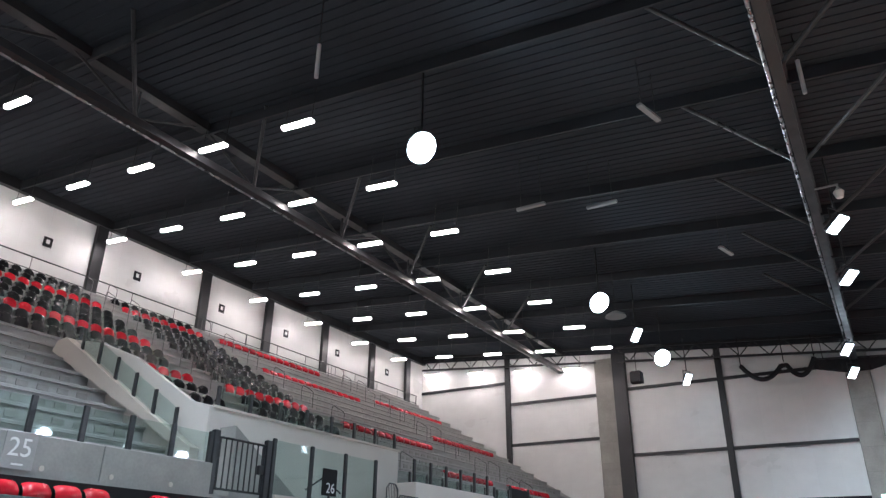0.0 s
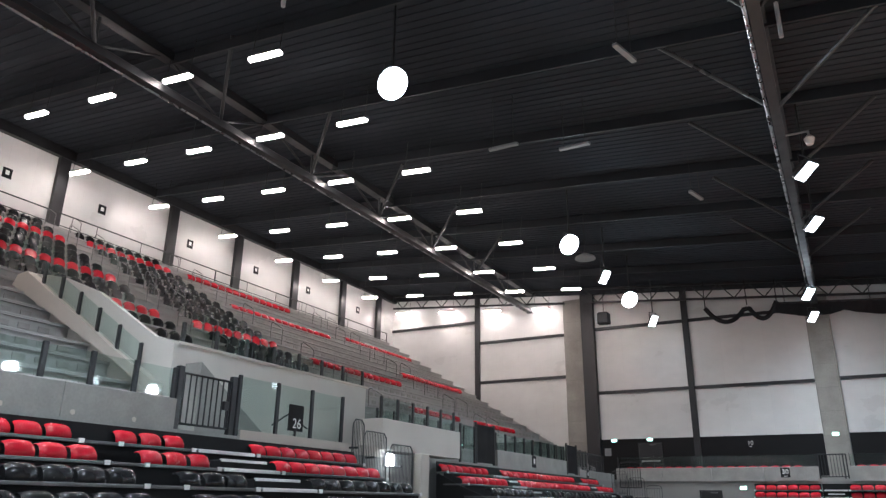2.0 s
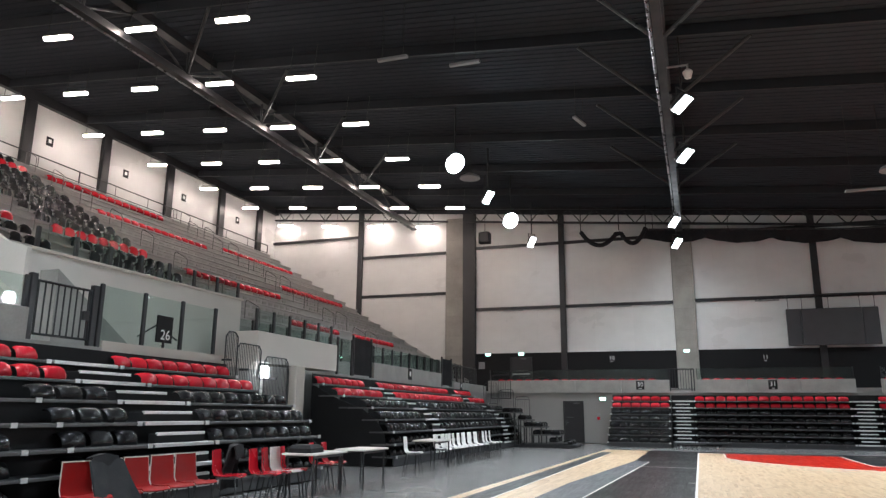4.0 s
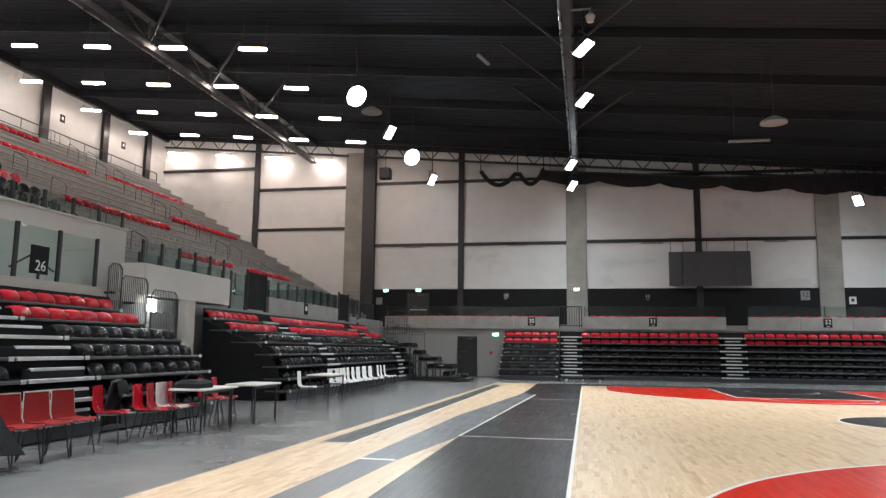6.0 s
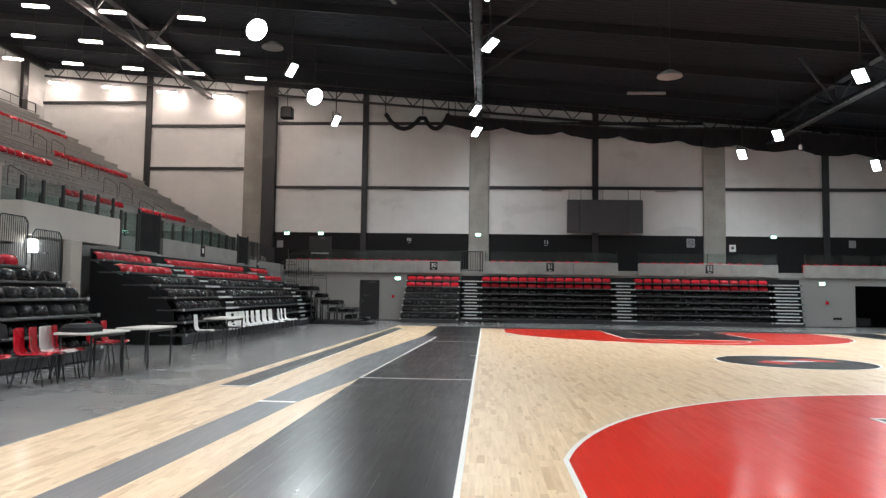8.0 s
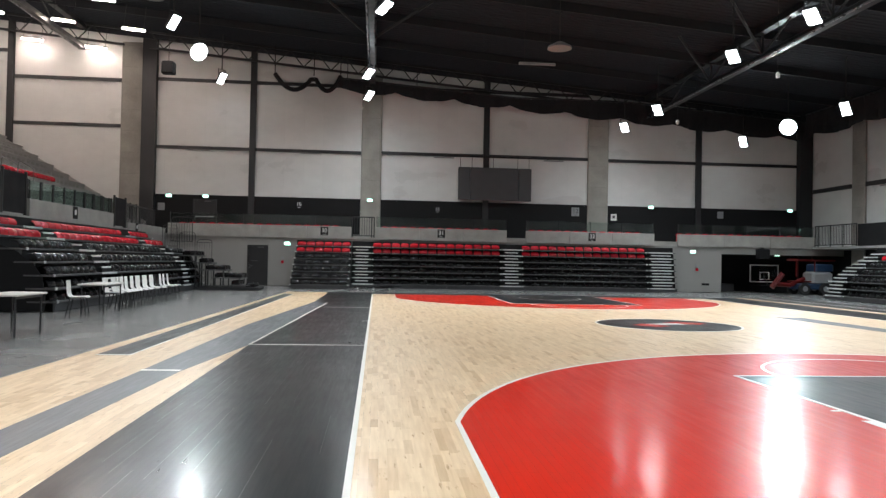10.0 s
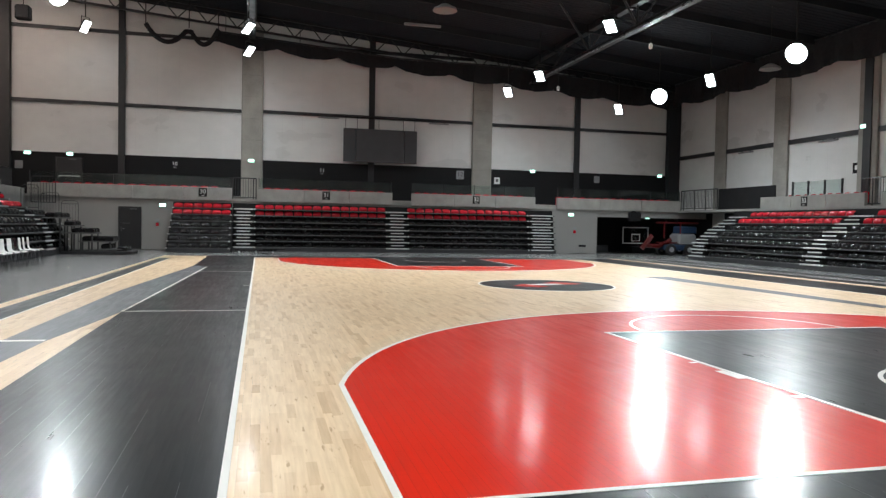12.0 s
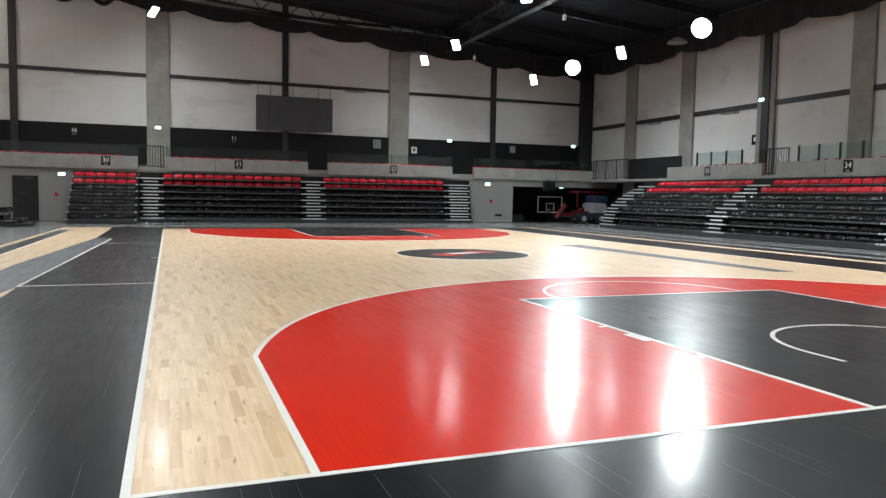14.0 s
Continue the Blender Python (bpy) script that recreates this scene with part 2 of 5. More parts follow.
M = dict(
    wood=floor_mat("maple_boards", (0.66, 0.464, 0.278), 0.36, 0.23, 0.3, island=True, grain=0.1, tilt=0.006, coat=0.28, spec=0.32, gloss=0.13),
    red_paint=floor_mat("red_floor_paint", (0.65, 0.022, 0.008), 0.32, 0.07, 0.2, grain=0.08, spec=0.12, tilt=0.008, gloss=0.15),
    black_paint=floor_mat("black_floor_paint", (0.009, 0.010, 0.0115), 0.31, 0.25, -0.8, grain=0.2, spec=0.12, coat=0.4, tilt=0.005, gloss=0.17),
    # gloss haze on the black stripe is put into this lighter slate
    slate_sheen_paint=floor_mat("slate_floor_paint_sheen", (0.042, 0.046, 0.052), 0.33, 0.12, 0.4, spec=0.3),
    # grey raised for the stripes' glossy halo; also used for underlay and strips
    grey_sheen_paint=floor_mat("grey_floor_paint_sheen", (0.125, 0.132, 0.145), 0.4, 0.12, 0.4, gloss=0.18),
    line=mat("white_floor_line", (0.76, 0.73, 0.68), 0.4, vary=0.02, scale=9, fine=60, rvary=0.01, spec=0.3),
    concrete_floor=mat("power_floated_concrete", (0.2, 0.2, 0.198), 0.24, vary=0.13, scale=0.8, fine=4, rvary=0.03),
    concrete=mat("board_cast_concrete", (0.30, 0.288, 0.262), 0.8, vary=0.24, scale=1.1, fine=16, bump=0.25, joints=(40, 1.25, 0.7, 0.05)),
    fair_concrete=mat("precast_concrete", (0.29, 0.287, 0.27), 0.7, vary=0.22, scale=1.6, fine=22, bump=0.15),
    tier_concrete=mat("terrace_concrete", (0.35, 0.345, 0.335), 0.8, vary=0.14, scale=1.4, fine=24, bump=0.1),
    panel=mat("white_wall_panel", (0.66, 0.662, 0.65), 0.34, vary=0.1, scale=0.3, fine=1.4, bump=0.0, stretch=(1, 1, 1.7), joints=(1.15, 40, 0.92, 0.012)),
    smooth=mat("smooth_warm_plaster", (0.60, 0.575, 0.535), 0.6, vary=0.07, scale=0.8, fine=30, bump=0.04),
    # grey darkened to hold the gallery's shade on the lower walls
    render=mat("gallery_shaded_plaster", (0.26, 0.255, 0.247), 0.7, vary=0.06, scale=0.7, fine=40, bump=0.05),
    cheek=mat("pale_beige_plaster", (0.50, 0.46, 0.41), 0.6, vary=0.06, scale=0.7, fine=30),
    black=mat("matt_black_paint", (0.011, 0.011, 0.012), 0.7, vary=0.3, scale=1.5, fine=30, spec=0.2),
    dark=mat("dark_steel", (0.016, 0.017, 0.019), 0.45, 0.0, vary=0.25, scale=2, fine=40),
    # lifted above black: haze from the lamps' glare is in this colour
    roof=mat("black_roof_deck", (0.034, 0.039, 0.046), 0.85, vary=0.15, scale=0.6, fine=12, spec=0.05),
    purlin=mat("black_purlin_steel", (0.022, 0.025, 0.029), 0.6, vary=0.2, scale=1.5, fine=30, spec=0.2),
    chord=mat("grey_painted_steel", (0.045, 0.048, 0.052), 0.34, 0.2, vary=0.2, scale=2, fine=30),
    rail=mat("grey_handrail_steel", (0.11, 0.11, 0.112), 0.4, 0.3, vary=0.1, scale=4, fine=40),
    deck=mat("dark_grey_deck", (0.035, 0.036, 0.039), 0.45, vary=0.25, scale=3, fine=50),
    skirt=mat("graphite_panel", (0.045, 0.046, 0.05), 0.5, vary=0.15, scale=1, fine=30),
    edge=mat("grey_aluminium_edge", (0.085, 0.085, 0.088), 0.4, 0.2, vary=0.12, scale=4, fine=50),
    nosing=mat("pale_aluminium", (0.62, 0.62, 0.62), 0.4, 0.3, vary=0.12, scale=4, fine=50),
    red_seat=mat("red_seat_plastic", (0.47, 0.011, 0.024), 0.2, vary=0.08, scale=4, fine=60, rand=0.12),
    black_seat=mat("black_seat_plastic", (0.009, 0.009, 0.010), 0.2, vary=0.15, scale=4, fine=60, rand=0.25, spec=0.36),
    white_plastic=mat("white_plastic", (0.72, 0.71, 0.69), 0.4, vary=0.05, scale=5, fine=60, rand=0.05),
    red_chair=mat("red_chair_fabric", (0.24, 0.006, 0.006), 0.6, vary=0.12, scale=6, fine=80, rand=0.1, spec=0.25),
    table=mat("pale_tabletop", (0.60, 0.58, 0.55), 0.4, vary=0.06, scale=3, fine=50),
    chrome=mat("steel_tube", (0.30, 0.30, 0.31), 0.3, 0.9, vary=0.1, scale=5, fine=50),
    cloth=mat("black_cloth", (0.012, 0.012, 0.014), 0.9, vary=0.3, scale=6, fine=60, bump=0.3),
    screen=mat("led_screen_face", (0.056, 0.058, 0.063), 0.4, vary=0.12, scale=2, fine=40),
    lift_red=mat("red_machine_paint", (0.11, 0.007, 0.007), 0.4, vary=0.15, scale=4, fine=40),
    blue=mat("blue_machine_paint", (0.018, 0.04, 0.09), 0.4, vary=0.2, scale=4, fine=40),
    tank=mat("pale_grey_tank", (0.26, 0.265, 0.27), 0.45, vary=0.1, scale=4, fine=40),
    rubber=mat("tyre_rubber", (0.02, 0.02, 0.02), 0.8, vary=0.2, scale=8, fine=60),
    white_ink=mat("white_ink", (0.75, 0.75, 0.74), 0.6, vary=0.04, scale=8, fine=60),
    flood=glow("flood_light_face", (0.97, 0.985, 1.0), FLOOD),
    beam=glow("glare_disc", (0.96, 0.985, 1.0), GLARE),
    tube=glow("batten_light_face", (1.0, 0.775, 0.665), TUBE),
    exit=glow("exit_light_face", (0.5, 1.0, 0.76), 4.0),
    glass=glass_mat("guard_glass", (0.86, 0.92, 0.90)),
)


# ---------------------------------------------------------------- building helpers
class Shape:
    """Collects plain solids into one mesh."""

    def __init__(self):
        self.v, self.f = [], []

    def add(self, verts, faces):
        k = len(self.v)
        self.v += [tuple(p) for p in verts]
        self.f += [tuple(k + i for i in q) for q in faces]
        return self

    def box(self, x0, x1, y0, y1, z0, z1):
        x0, x1 = min(x0, x1), max(x0, x1)
        y0, y1 = min(y0, y1), max(y0, y1)
        p = [(x, y, z) for z in (z0, z1) for y in (y0, y1) for x in (x0, x1)]
        return self.add(p, [(0, 2, 3, 1), (4, 5, 7, 6), (0, 1, 5, 4), (1, 3, 7, 5), (3, 2, 6, 7), (2, 0, 4, 6)])

    def bev(self, x0, x1, y0, y1, z0, z1, r=0.01):
        """A box with chamfered upright edges and top."""
        ring = [(x0 + r, y0), (x1 - r, y0), (x1, y0 + r), (x1, y1 - r), (x1 - r, y1), (x0 + r, y1), (x0, y1 - r), (x0, y0 + r)]
        cx, cy = (x0 + x1) / 2, (y0 + y1) / 2
        sx, sy = 1 - 2 * r / max(1e-6, x1 - x0), 1 - 2 * r / max(1e-6, y1 - y0)
        top = [(cx + (x - cx) * sx, cy + (y - cy) * sy) for x, y in ring]
        v = [(x, y, z0) for x, y in ring] + [(x, y, z1 - r) for x, y in ring] + [(x, y, z1) for x, y in top]
        f = [tuple(range(7, -1, -1)), tuple(range(16, 24))]
        for k in (0, 8):
            f += [(k + i, k + (i + 1) % 8, k + 8 + (i + 1) % 8, k + 8 + i) for i in range(8)]
        return self.add(v, f)

    def prism(self, poly, axis, a, b):
        """poly: points in the two other axes, extruded along the axis from a to b."""
        def at(p, w):
            return {"x": (w, p[0], p[1]), "y": (p[0], w, p[1]), "z": (p[0], p[1], w)}[axis]
        n = len(poly)
        v = [at(p, a) for p in poly] + [at(p, b) for p in poly]
        f = [tuple(range(n - 1, -1, -1)), tuple(range(n, 2 * n))] + [(i, (i + 1) % n, n + (i + 1) % n, n + i) for i in range(n)]
        return self.add(v, f)

    def rod(self, a, b, r, n=8, r2=None):
        a, b = Vector(a), Vector(b)
        d = (b - a).normalized()
        u = d.orthogonal().normalized()
        w = d.cross(u)
        r2 = r if r2 is None else r2
        ring = [(math.cos(2 * math.pi * i / n), math.sin(2 * math.pi * i / n)) for i in range(n)]
        v = [a + r * (c * u + s * w) for c, s in ring] + [b + r2 * (c * u + s * w) for c, s in ring]
        f = [tuple(range(n - 1, -1, -1)), tuple(range(n, 2 * n))] + [(i, (i + 1) % n, n + (i + 1) % n, n + i) for i in range(n)]
        return self.add(v, f)

    def path(self, pts, r, n=6):
        """One tube swept along the points, mitred at the bends."""
        p = [Vector(q) for q in pts]
        shut = (p[0] - p[-1]).length < 1e-6
        if shut:
            p = p[:-1]
        m = len(p)
        u = None
        v = []
        for i in range(m):
            d0 = (p[i] - p[i - 1]).normalized() if i or shut else (p[1] - p[0]).normalized()
            d1 = (p[(i + 1) % m] - p[i]).normalized() if i < m - 1 or shut else d0
            d = (d0 + d1).normalized() if (d0 + d1).length > 1e-6 else d0
            u = (u - d * u.dot(d)).normalized() if u is not None and (u - d * u.dot(d)).length > 1e-6 else d.orthogonal().normalized()
            w = d.cross(u)
            k = 1 / max(0.5, d.dot(d0))
            v += [p[i] + r * k * (math.cos(2 * math.pi * j / n) * u + math.sin(2 * math.pi * j / n) * w) for j in range(n)]
        f = []
        for i in range(m if shut else m - 1):
            a, b = i * n, ((i + 1) % m) * n
            f += [(a + j, a + (j + 1) % n, b + (j + 1) % n, b + j) for j in range(n)]
        if not shut:
            f += [tuple(range(n - 1, -1, -1)), tuple((m - 1) * n + j for j in range(n))]
        return self.add(v, f)

    def sheet(self, grid, t):
        """A bent sheet of thickness t from rows of points (offset along its own normals)."""
        R, C = len(grid), len(grid[0])
        g = [[Vector(p) for p in row] for row in grid]
        back = []
        for i in range(R):
            for j in range(C):
                du = g[min(i + 1, R - 1)][j] - g[max(i - 1, 0)][j]
                dv = g[i][min(j + 1, C - 1)] - g[i][max(j - 1, 0)]
                back.append(g[i][j] - du.cross(dv).normalized() * t)
        v = [p for row in g for p in row] + back
        n = R * C
        f = []
        for i in range(R - 1):
            for j in range(C - 1):
                a, b, c, d = i * C + j, i * C + j + 1, (i + 1) * C + j + 1, (i + 1) * C + j
                f += [(d, c, b, a), (n + a, n + b, n + c, n + d)]
        edge = [j for j in range(C)] + [i * C + C - 1 for i in range(1, R)] + [(R - 1) * C + j for j in range(C - 2, -1, -1)] + [i * C for i in range(R - 2, 0, -1)]
        f += [(edge[i], edge[(i + 1) % len(edge)], n + edge[(i + 1) % len(edge)], n + edge[i]) for i in range(len(edge))]
        return self.add(v, f)

    def mesh(self, name, material, smooth=False):
        me = bpy.data.meshes.new(name)
        me.from_pydata(self.v, [], self.f)
        me.materials.append(material)
        if smooth:
            me.shade_smooth()
            me.set_sharp_from_angle(angle=radians(40))
        me.update()
        return me


def setting(name, shape, material, label, category, smooth=False):
    return tagged(new(name, shape.mesh(name, material, smooth)), label, category, kind="structure")


def base(name, x, y, z, label, category, group="", rz=0.0):
    ob = new(name)
    ob.empty_display_size = 0.2
    ob.matrix_world = pose(x, y, z, 0, 0, rz)
    ob.matrix_basis = pose(x, y, z, 0, 0, rz)
    return tagged(ob, label, category, group)


def part(name, shape, material, parent, label="", at=(0, 0, 0), rz=0.0, smooth=False):
    me = shape if isinstance(shape, bpy.types.Mesh) else shape.mesh(name, material, smooth)
    ob = new(name, me)
    ob.parent = parent
    ob.matrix_basis = pose(*at, 0, 0, rz)
    return tagged(ob, label)


def lettering(text, size, material, parent, m, name="lettering"):
    cu = bpy.data.curves.new("text", "FONT")
    cu.body, cu.size, cu.extrude, cu.align_x, cu.align_y = text, size, 0.003, "CENTER", "CENTER"
    cu.resolution_u = 3
    tmp = bpy.data.objects.new("text", cu)
    me = bpy.data.meshes.new_from_object(tmp)
    bpy.data.objects.remove(tmp)
    me.materials.clear()
    me.materials.append(material)
    ob = new(name, me)
    ob.parent = parent
    ob.matrix_basis = m
    return ob


# ---------------------------------------------------------------- the hall
W_WALL, E_WALL, N_WALL, S_WALL = -28.0, 27.5, 40.0, -12.0
FRONT_N, PAR_W, PAR_E = 36.4, -11.2, 25.4


def roof_z(x):
    return 13.4 - 0.085 * x


setting("floor", Shape().box(W_WALL - 0.3, E_WALL + 5, S_WALL - 0.3, N_WALL + 4, -0.3, -0.03), M["concrete_floor"], "grey power-floated concrete floor with faint sheen", "floor")

# roof deck with ribs
rf = Shape()
rf.prism([(W_WALL - 0.4, roof_z(W_WALL - 0.4)), (E_WALL + 0.4, roof_z(E_WALL + 0.4)), (E_WALL + 0.4, roof_z(E_WALL) + 0.3), (W_WALL - 0.4, roof_z(W_WALL) + 0.3)], "y", S_WALL - 0.3, N_WALL + 0.3)
y = S_WALL + 0.4
while y < N_WALL - 0.2:
    rf.prism([(W_WALL, roof_z(W_WALL) - 0.025), (E_WALL, roof_z(E_WALL) - 0.025), (E_WALL, roof_z(E_WALL) + 0.02), (W_WALL, roof_z(W_WALL) + 0.02)], "y", y, y + 0.14)
    y += 0.31
setting("ceiling", rf, M["roof"], "black ribbed metal roof deck sloping gently", "ceiling")


# main trusses: bottom chord of two tubes, posts, diagonals
def truss_y(x, z, y0, y1, step, name_label):
    t = base("roof_truss", x, y0, z, name_label, "truss", "roof trusses")
    zt = roof_z(x) - z - 0.2
    part("bottom_chord", Shape().bev(-0.13, 0.13, 0, y1 - y0, -0.14, 0.14, 0.04), M["dark"], t)
    part("top_chord", Shape().box(-0.18, 0.18, 0, y1 - y0, zt - 0.15, zt + 0.15), M["dark"], t)
    yy = 3.7
    while yy + step <= y1 - y0 + 0.01:
        part("post", Shape().rod((0, yy, 0.1), (0, yy, zt), 0.05), M["chord"], t)
        part("diagonal", Shape().rod((0, yy, 0.1), (0, yy + step / 2, zt), 0.042), M["dark"], t)
        part("diagonal", Shape().rod((0, yy + step, 0.1), (0, yy + step / 2, zt), 0.042), M["dark"], t)
        # the brace that shows lit gets lighter steel; those lost in darkness stay dark
        for sx in (-1, 1):
            part("brace", Shape().rod((0, yy, 0.1), (sx * 2.7, yy - 2.4, roof_z(x + sx * 2.7) - z - 0.02), 0.06), M["chord" if abs(x + 0.3) < 0.1 and abs(y0 + yy - 16.3) < 2.4 else "dark"], t)
        yy += step
    # pale pipe added to draw the bright highlight along the chord
    part("track", Shape().rod((-0.2, 0, -0.12), (-0.2, y1 - y0, -0.12), 0.045, 10), M["chrome"], t, "bright steel pipe added as the chord's highlight line", smooth=True)
    return t


for tx, tz in ((-17.0, 13.45), (-0.3, 12.0), (16.6, 10.6)):
    truss_y(tx, tz, S_WALL + 0.1, N_WALL - 0.4, 4.9, "dark painted steel roof truss with tubular braces")

# cross purlins that carry the batten lights
for i in range(12):
    py = 8.8 + 4.35 * (i - 4)
    if S_WALL < py < N_WALL - 0.3:
        pu = setting("beam_%d" % (i + 1), Shape().prism([(W_WALL + 0.1, roof_z(W_WALL) - 0.42), (E_WALL - 0.1, roof_z(E_WALL) - 0.42), (E_WALL - 0.1, roof_z(E_WALL) - 0.05), (W_WALL + 0.1, roof_z(W_WALL) - 0.05)], "y", py + 0.25, py + 0.33), M["purlin"], "black steel roof purlin", "beam")

# north wall: white panels between dark steel posts, rails and concrete columns
nw = Shape()
nw.box(W_WALL - 0.3, E_WALL + 0.3, N_WALL, N_WALL + 0.3, 0, 16.2)
setting("wall_north", nw, M["panel"], "white insulated wall panels, slightly stained", "wall")
setting("wall_west", Shape().box(W_WALL - 0.3, W_WALL, S_WALL, N_WALL, 0, 16.2), M["panel"], "white wall panels above the upper terrace", "wall")
setting("wall_east", Shape().box(E_WALL, E_WALL + 0.3, S_WALL, N_WALL, 0, 12), M["panel"], "white wall panels behind the east gallery", "wall")
setting("wall_south", Shape().box(W_WALL - 0.3, E_WALL + 0.3, S_WALL - 0.3, S_WALL, 0, 16.2), M["panel"], "plain white end wall", "wall")


def trim(name, shape, material, label, category="trim"):
    return setting(name, shape, material, label, category)


n = 0
for x in (-21.1, -7.35, 6.65, 20.1):
    n += 1
    trim("trim_%d" % n, Shape().box(x - 0.175, x + 0.175, N_WALL - 0.16, N_WALL - 0.002, 2.7, roof_z(x) - 0.1), M["dark"], "dark steel wall post", "post")
for x0, x1, z in ((-28, -21.3, 13.2), (-20.9, -14.91, 11.72), (-20.9, -14.91, 9.04), (-12.87, -0.93, 11.88), (-12.87, -0.93, 7.9), (0.29, 12.99, 7.95), (14.29, 26.59, 7.92), (0.29, 12.99, 11.88)):
    n += 1
    trim("trim_%d" % n, Shape().box(x0, x1, N_WALL - 0.12, N_WALL - 0.003, z - 0.09, z + 0.09), M["dark"], "dark horizontal wall rail", "rail")
for i, (x0, x1) in enumerate(((-0.92, 0.28), (13.0, 14.28), (-14.9, -13.68))):
    setting("column_%d" % (i + 1), Shape().bev(x0, x1, N_WALL - 0.17, N_WALL - 0.004, 0, roof_z(x1) - 0.6, 0.03), M["concrete"], "grey board-marked concrete column", "column")
setting("column_4", Shape().box(-13.67, -12.88, N_WALL - 0.4, N_WALL - 0.004, 0, roof_z(-13) - 0.2), M["dark"], "dark clad corner column", "column")
setting("column_5", Shape().box(26.6, 27.45, N_WALL - 0.4, N_WALL - 0.004, 0, roof_z(27) - 0.2), M["dark"], "dark clad corner column", "column")
for i, (x0, x1) in enumerate(((-12.87, -0.93), (0.29, 12.99), (14.29, 26.59))):
    setting("wall_%d" % (i + 1), Shape().box(x0, x1, N_WALL - 0.10, N_WALL - 0.004, 2.7, 5.12), M["black"], "matt black lower wall behind the gallery", "wall")
# lattice edge truss along the north wall
for k, (x0, x1) in enumerate(((-27.6, -14.6), (-13.2, 26.4))):
    lt = base("lattice_girder", x0, N_WALL - 0.7, 0, "black lattice girder under the roof edge", "girder", "lattice girders")
    for dz in (-0.1, -1.0):
        part("chord", Shape().prism([(0, roof_z(x0) + dz - 0.06), (x1 - x0, roof_z(x1) + dz - 0.06), (x1 - x0, roof_z(x1) + dz + 0.06), (0, roof_z(x0) + dz + 0.06)], "y", -0.06, 0.06), M["dark"], lt)
    x, up = x0, 0
    while x < x1 - 1.0:
        a, b = (-1.0, -0.1) if up else (-0.1, -1.0)
        part("lacing", Shape().rod((x - x0, 0, roof_z(x) + a), (x + 0.8 - x0, 0, roof_z(x + 0.8) + b), 0.035, 6), M["dark"], lt)
        x, up = x + 0.8, 1 - up

# west wall posts
for i, py in enumerate((-5.0, 1.0, 7.0, 13.0, 19.1, 23.7, 28.6, 33.5, 37.8)):
    n += 1
    trim("trim_%d" % n, Shape().box(W_WALL + 0.003, W_WALL + 0.2, py - 0.25, py + 0.25, 9, 15.6), M["dark"], "dark steel wall post", "post")
setting("trim_eave", Shape().box(W_WALL + 0.003, W_WALL + 0.25, S_WALL, N_WALL - 0.01, 15.3, 16.0), M["dark"], "dark eave band above the wall panels", "trim")
# east wall columns and rail
for i, py in enumerate((35.1, 29.8, 24.0, 18.8, 13.4, 8.0, 2.6)):
    setting("column_%d" % (i + 6), Shape().bev(E_WALL - 0.16, E_WALL - 0.003, py - 0.55, py + 0.55, 0, roof_z(27) - 0.2, 0.03), M["concrete"], "grey concrete wall column", "column")
n += 1
trim("trim_%d" % n, Shape().box(E_WALL - 0.1, E_WALL - 0.002, S_WALL, N_WALL - 0.5, 6.17, 6.41), M["dark"], "dark horizontal wall rail", "rail")

n += 1
trim("trim_%d" % n, Shape().box(E_WALL - 0.22, E_WALL - 0.162, 23.75, 24.2, 2.73, roof_z(27) - 0.2), M["dark"], "dark steel wall post", "post")

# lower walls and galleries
setting("wall_lower_north", Shape().box(-11.2, 19.95, FRONT_N + 0.02, FRONT_N + 0.25, 0, 2.6), M["render"], "plastered lower wall, grey darkened for the gallery's shade", "wall")
setting("wall_lower_west", Shape().box(PAR_W - 0.25, PAR_W - 0.02, S_WALL, FRONT_N + 0.2, 0, 2.6), M["render"], "lower wall behind the tribunes, grey darkened for the gallery's shade", "wall")
setting("wall_lower_east", Shape().box(PAR_E + 0.02, PAR_E + 0.25, S_WALL, 29.5, 0, 2.6), M["render"], "lower wall behind the tribunes, grey darkened for the gallery's shade", "wall")
setting("gallery_floor_north", Shape().box(PAR_W - 2, E_WALL, FRONT_N - 0.0, N_WALL, 2.6, 2.72), M["fair_concrete"], "concrete gallery slab", "floor")
setting("gallery_floor_west", Shape().box(-13.2, PAR_W - 0.001, S_WALL, FRONT_N - 0.002, 2.6, 2.72), M["fair_concrete"], "concrete walkway slab", "floor")
setting("gallery_floor_east", Shape().box(PAR_E + 0.001, E_WALL, S_WALL, FRONT_N - 0.002, 2.6, 2.72), M["fair_concrete"], "concrete gallery slab", "floor")
# storage bay behind the opening; its darkness is put into black walls
setting("wall_storage", Shape().box(19.95, E_WALL, N_WALL - 0.25, N_WALL - 0.12, 0, 2.59).box(19.7, 19.95, FRONT_N + 0.26, N_WALL - 0.3, 0, 2.59), M["black"], "storage bay walls, coloured black for the dimness inside", "wall")
setting("wall_storage_east", Shape().box(E_WALL - 0.06, E_WALL - 0.004, 29.5, N_WALL - 0.3, 0, 2.59).box(PAR_E + 0.26, E_WALL - 0.07, 29.3, 29.5, 0, 2.59), M["black"], "storage bay side wall, coloured black for the dimness inside", "wall")
setting("beam_opening", Shape().box(19.96, E_WALL, FRONT_N + 0.03, FRONT_N + 0.25, 2.22, 2.598), M["render"], "pale beam over the storage opening", "beam")


